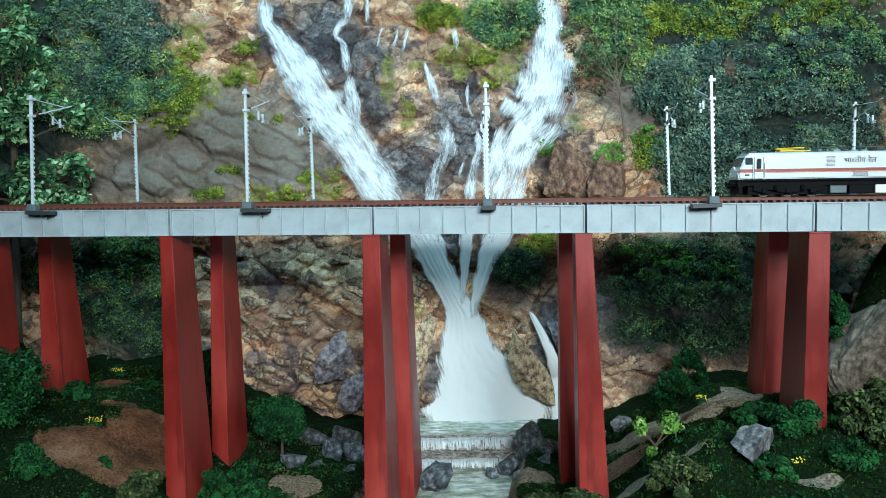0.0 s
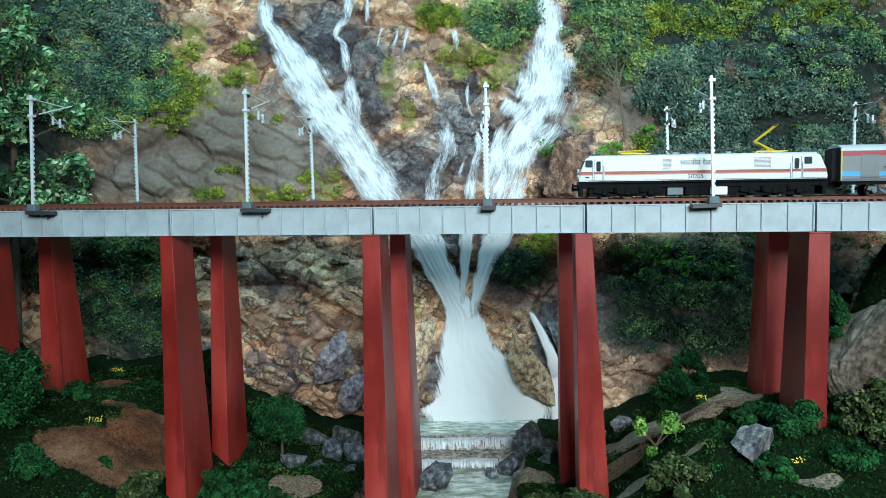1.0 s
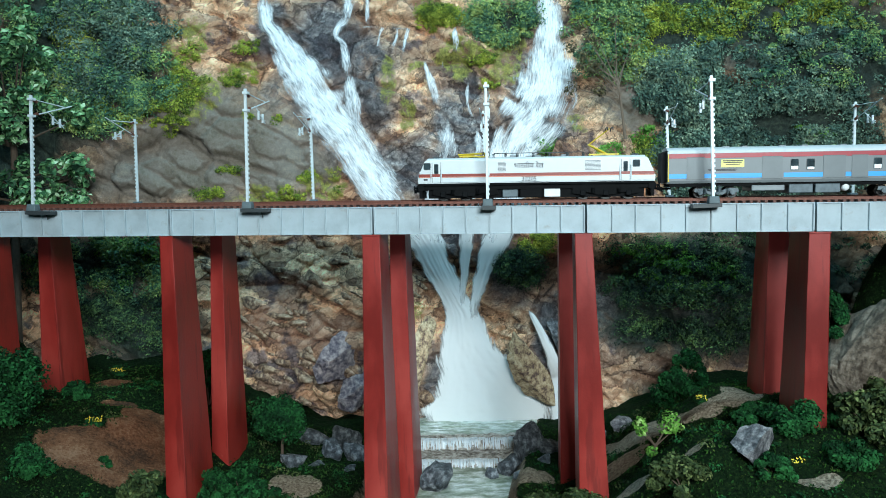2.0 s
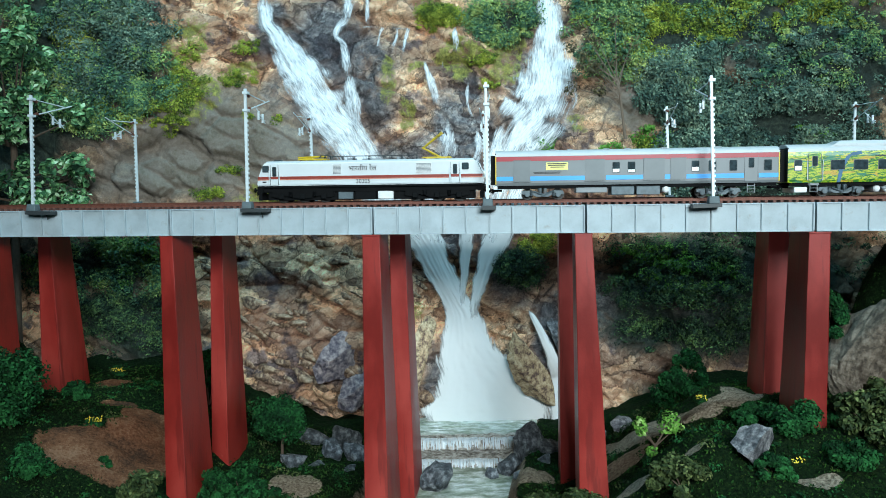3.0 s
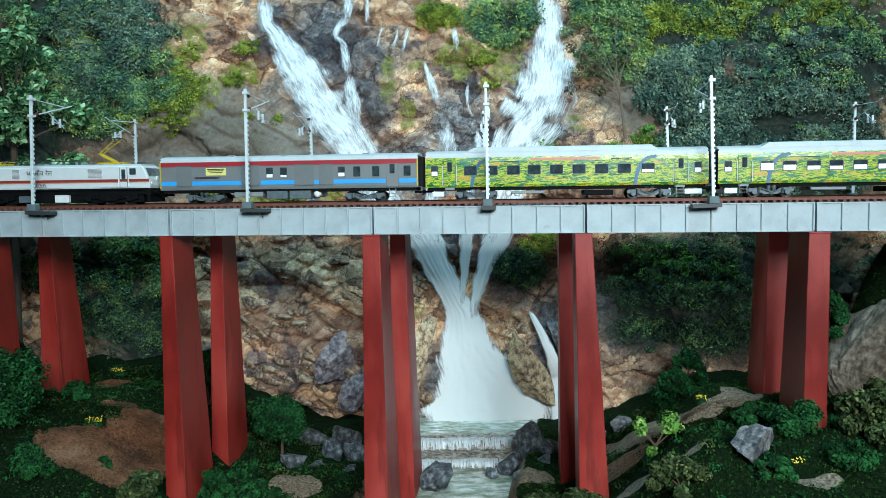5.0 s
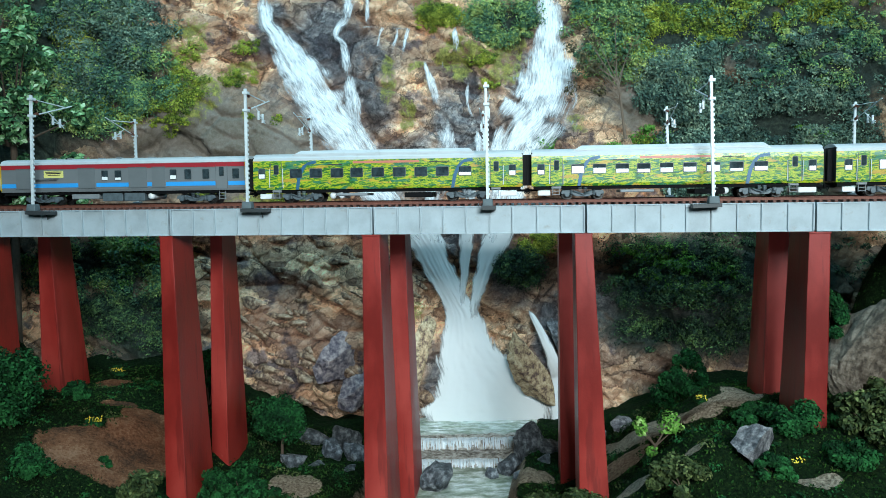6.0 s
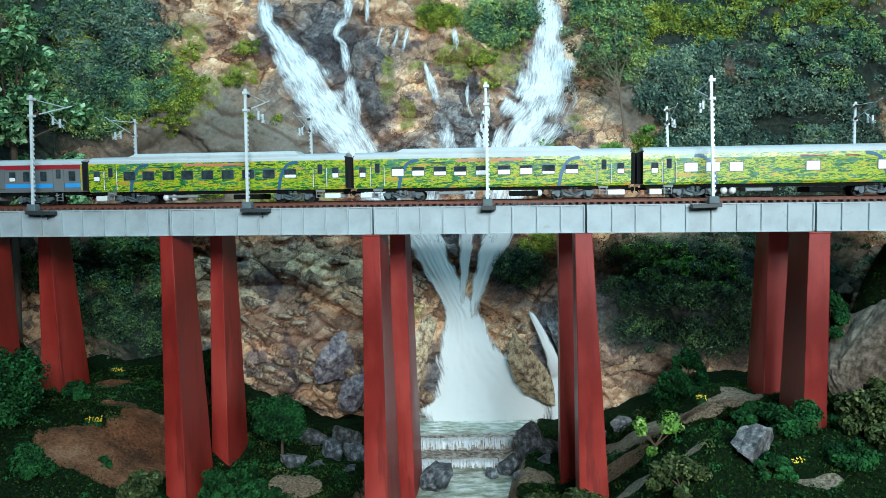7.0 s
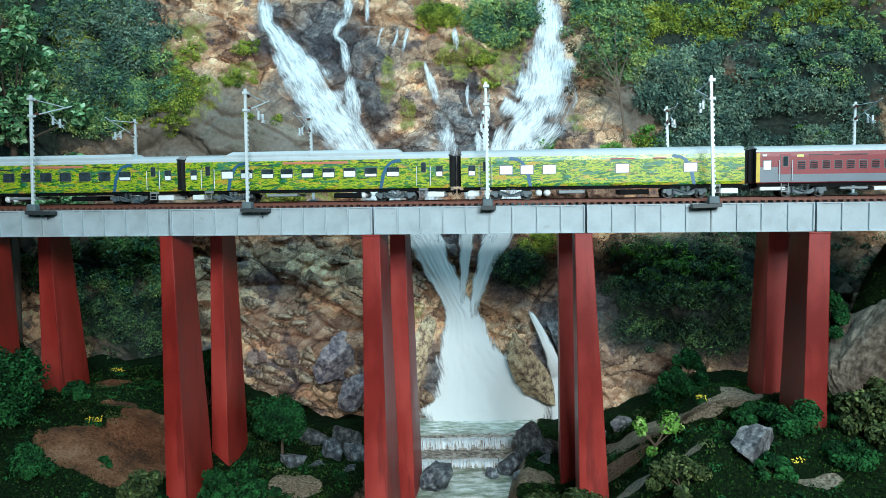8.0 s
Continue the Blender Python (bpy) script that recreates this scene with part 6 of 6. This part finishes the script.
def loco():
    L = 0.2265
    t = thing("locomotive", BR, "white electric locomotive with a brick-red waist stripe", "locomotive", "vehicles of the train")
    fx = lambda v: (v - 97) / 1178 * L
    bm = bmesh.new()
    outline(bm, [(0.0006, 0.3190), (0.0, 0.3215), (0.0012, 0.3275), (0.0022, 0.3300), (0.0066, 0.3402), (0.0085, 0.3418), (L - 0.0085, 0.3418), (L - 0.0066, 0.3402), (L - 0.0022, 0.3300), (L - 0.0012, 0.3275), (L, 0.3215), (L - 0.0006, 0.3190)], -W, W)
    bmesh.ops.bevel(bm, geom=[e for e in bm.edges if abs(e.verts[0].co.y - e.verts[1].co.y) < 1e-6], offset=0.0011, segments=3, affect="EDGES")
    part("body", bm, WHITE, t, smooth=False)
    bm = bmesh.new()
    outline(bm, [(-W + 0.0012, 0.3416), (-W + 0.0026, 0.3432), (-0.011, 0.3438), (0.011, 0.3438), (W - 0.0026, 0.3432), (W - 0.0012, 0.3416)], 0.0095, L - 0.0095, "x")
    part("roof", bm, ROOFW, t)
    for a, b in ((0.0012, fx(168)), (fx(219), fx(1100)), (fx(1160), L - 0.0012)):
        panel("waist_stripe", a, b, 0.3257, 0.3283, REDLINE, t)
        panel("pinstripe", a, b, 0.3248, 0.3256, SALMON, t)
    panel("lower_sill", 0.0015, L - 0.0015, 0.3172, 0.3191, BLACK, t)
    for x in (fx(192), fx(1130)):
        side_door(x, 0.0080, 0.3200, 0.3400, WHITE, t, True, 0.0034)
        panel("door_stripe", x - 0.0039, x + 0.0039, 0.3257, 0.3283, REDLINE, t, 0.0004)
    window(fx(146), 0.3358, 0.0060, 0.0058, t, 0, "cab_window"), window(fx(1182), 0.3358, 0.0060, 0.0058, t, 0, "cab_window")
    for a, b in ((500, 545), (930, 1012)):
        panel("louvre_panel", fx(a), fx(b), 0.3298, 0.3398, TANK, t, 0.0003)
        for k in range(8):
            panel("louvre", fx(a) + 0.0004, fx(b) - 0.0004, 0.3303 + k * 0.00118, 0.3309 + k * 0.00118, EQUIP, t, 0.0006)
    lettering("भारतीय रेल", fx(656), 0.3352, 0.0068, INK, t)
    lettering("30205", fx(658), 0.3226, 0.0058, INK, t, "fleet_number")
    panel("data_plate", fx(128), fx(148), 0.3222, 0.3236, INK, t, 0.0005, (-1,))
    # cab fronts
    for s, x in ((-1, 0.0), (1, L)):
        inward = -s
        for y in (-0.0072, 0.0072):
            bm = bmesh.new()
            m = pose(x + inward * 0.0044, y, 0.3352, 0, s * -23.5, 0)
            box(bm, -0.0005, 0.0005, -0.0066, 0.0066, -0.0044, 0.0044, m)
            part("windscreen", bm, GLASS, t)
        bm = bmesh.new()
        rod(bm, (x + inward * 0.0012, 0, 0.3292), (x - inward * 0.0003, 0, 0.3292), 0.0022, 14)
        part("headlamp", bm, LAMP, t)
        for y in (-0.0125, 0.0125):
            bm = bmesh.new()
            rod(bm, (x + inward * 0.0012, y, 0.3240), (x - inward * 0.0004, y, 0.3240), 0.0014, 12)
            part("marker_lamp", bm, LAMP, t)
            bm = bmesh.new()
            rod(bm, (x + inward * 0.002, y * 0.8, 0.3150), (x - inward * 0.0040, y * 0.8, 0.3150), 0.0010, 10)
            rod(bm, (x - inward * 0.0040, y * 0.8, 0.3150), (x - inward * 0.0048, y * 0.8, 0.3150), 0.0025, 14)
            part("buffer", bm, BLACK, t)
        bm = bmesh.new()
        box(bm, min(x, x + inward * 0.006), max(x, x + inward * 0.006), -0.0165, 0.0165, 0.3120, 0.3185)
        part("buffer_beam", bm, BLACK, t)
        bm = bmesh.new()
        outline(bm, [(-0.0160, 0.3048), (0.0160, 0.3048), (0.0160, 0.3118), (-0.0160, 0.3118)], x + inward * 0.0042, x + inward * 0.0012, "x")
        part("cowcatcher", bm, BLACK, t)
        bm = bmesh.new()
        rod(bm, (x + inward * 0.004, 0, 0.3118), (x - inward * 0.0050, 0, 0.3118), 0.0011, 8)
        box(bm, x - inward * 0.0048 - 0.0011, x - inward * 0.0048 + 0.0011, -0.0016, 0.0016, 0.3098, 0.3138)
        part("coupler", bm, BLACK, t)
        bm = bmesh.new()
        box(bm, x + inward * 0.017 - 0.0035, x + inward * 0.017 + 0.0035, -0.004, 0.004, 0.3438, 0.3456)
        bevelled(bm, 0.0005, 1)
        part("roof_horn", bm, DARK, t)
    bm = bmesh.new()
    box(bm, 0.004, L - 0.004, -0.0150, 0.0150, 0.3128, 0.3180)
    part("underframe", bm, BLACK, t)
    # added black box that closes the see-through gaps under the frame
    bm = bmesh.new()
    box(bm, 0.010, L - 0.010, -0.0125, 0.0125, 0.3046, 0.3128)
    part("black_filler", bm, BLACK, t)
    # three-axle bogies
    for xc in (0.046, L - 0.046):
        for s in (-1, 1):
            bm = bmesh.new()
            y0, y1 = sorted((s * 0.0135, s * 0.0155))
            outline(bm, [(xc - 0.032, 0.3085), (xc - 0.031, 0.3128), (xc + 0.031, 0.3128), (xc + 0.032, 0.3085), (xc + 0.026, 0.3070), (xc + 0.017, 0.3092), (xc + 0.007, 0.3066), (xc - 0.007, 0.3066), (xc - 0.017, 0.3092), (xc - 0.026, 0.3070)], y0, y1)
            fr = part("bogie_frame", bm, BLACK, t)
            for dx in (-0.0215, 0, 0.0215):
                bm = bmesh.new()
                box(bm, xc + dx - 0.0026, xc + dx + 0.0026, min(s * 0.015, s * 0.0168), max(s * 0.015, s * 0.0168), 0.3058, 0.3108)
                bevelled(bm, 0.0005, 1)
                part("axle_box", bm, BLACK, fr)
            for dx in (-0.012, 0.012):
                bm = bmesh.new()
                for k in range(5):
                    rod(bm, (xc + dx, s * 0.0162, 0.3085 + k * 0.0010), (xc + dx, s * 0.0162, 0.3091 + k * 0.0010), 0.0018, 12)
                part("spring", bm, BLACK, fr)
        for dx in (-0.0215, 0, 0.0215):
            axle(t, xc + dx, LOCO_WHEEL, 0.0061)
    under_box(fx(525), fx(602), 0.3052, 0.3125, BOGIE, t)
    under_box(fx(612), fx(722), 0.3048, 0.3130, BLACK, t)
    under_box(fx(732), fx(812), 0.3050, 0.3128, TANK, t)
    # roof gear
    pantograph(t, fx(378), False)
    pantograph(t, fx(1030), True)
    bm = bmesh.new()
    rod(bm, (fx(480), -0.006, 0.3478), (fx(930), -0.006, 0.3478), 0.0004, 6)
    part("busbar", bm, DARK, t)
    for x in (480, 540, 600, 680, 760, 850, 930):
        bm = bmesh.new()
        for k in range(3):
            rod(bm, (fx(x), -0.006, 0.3437 + k * 0.0013), (fx(x), -0.006, 0.3446 + k * 0.0013), 0.0013, 10)
        part("roof_insulator", bm, DARK, t)
    for a, b, h in ((560, 600, 0.0022), (640, 720, 0.0015), (820, 860, 0.0020)):
        bm = bmesh.new()
        box(bm, fx(a), fx(b), -0.004, 0.008, 0.3437, 0.3438 + h)
        bevelled(bm, 0.0004, 1)
        part("roof_box", bm, EQUIP, t)
    return t


TRAIN = [(loco(), 0.0), (power_car(), 0.2374), (meadow_coach(1), 0.5080), (meadow_coach(2), 0.7838), (meadow_coach(3), 1.0622), (sleeper_coach(), 1.3375)]
OFFSETS = {ob.name: off for ob, off in TRAIN}


def way(t):
    """How far the locomotive's nose has come along the track at t seconds."""
    return 0.2798 - 0.14186 * t - 0.005036 * t * t + 0.0002646 * t ** 3


def motions():
    for ob, off in TRAIN:
        walk(ob, [(k * 0.5, BR @ pose(way(k * 0.5) + off, 0, 0)) for k in range(17)])
    for ob, x, r in WHEELS:
        rows = []
        for k in range(241):
            t = k / FPS
            rows.append((t, pose(x, 0, RAIL_Z + r) @ Matrix.Rotation((way(t) - way(0.0)) / r, 4, "Y")))
        walk(ob, rows)


motions()
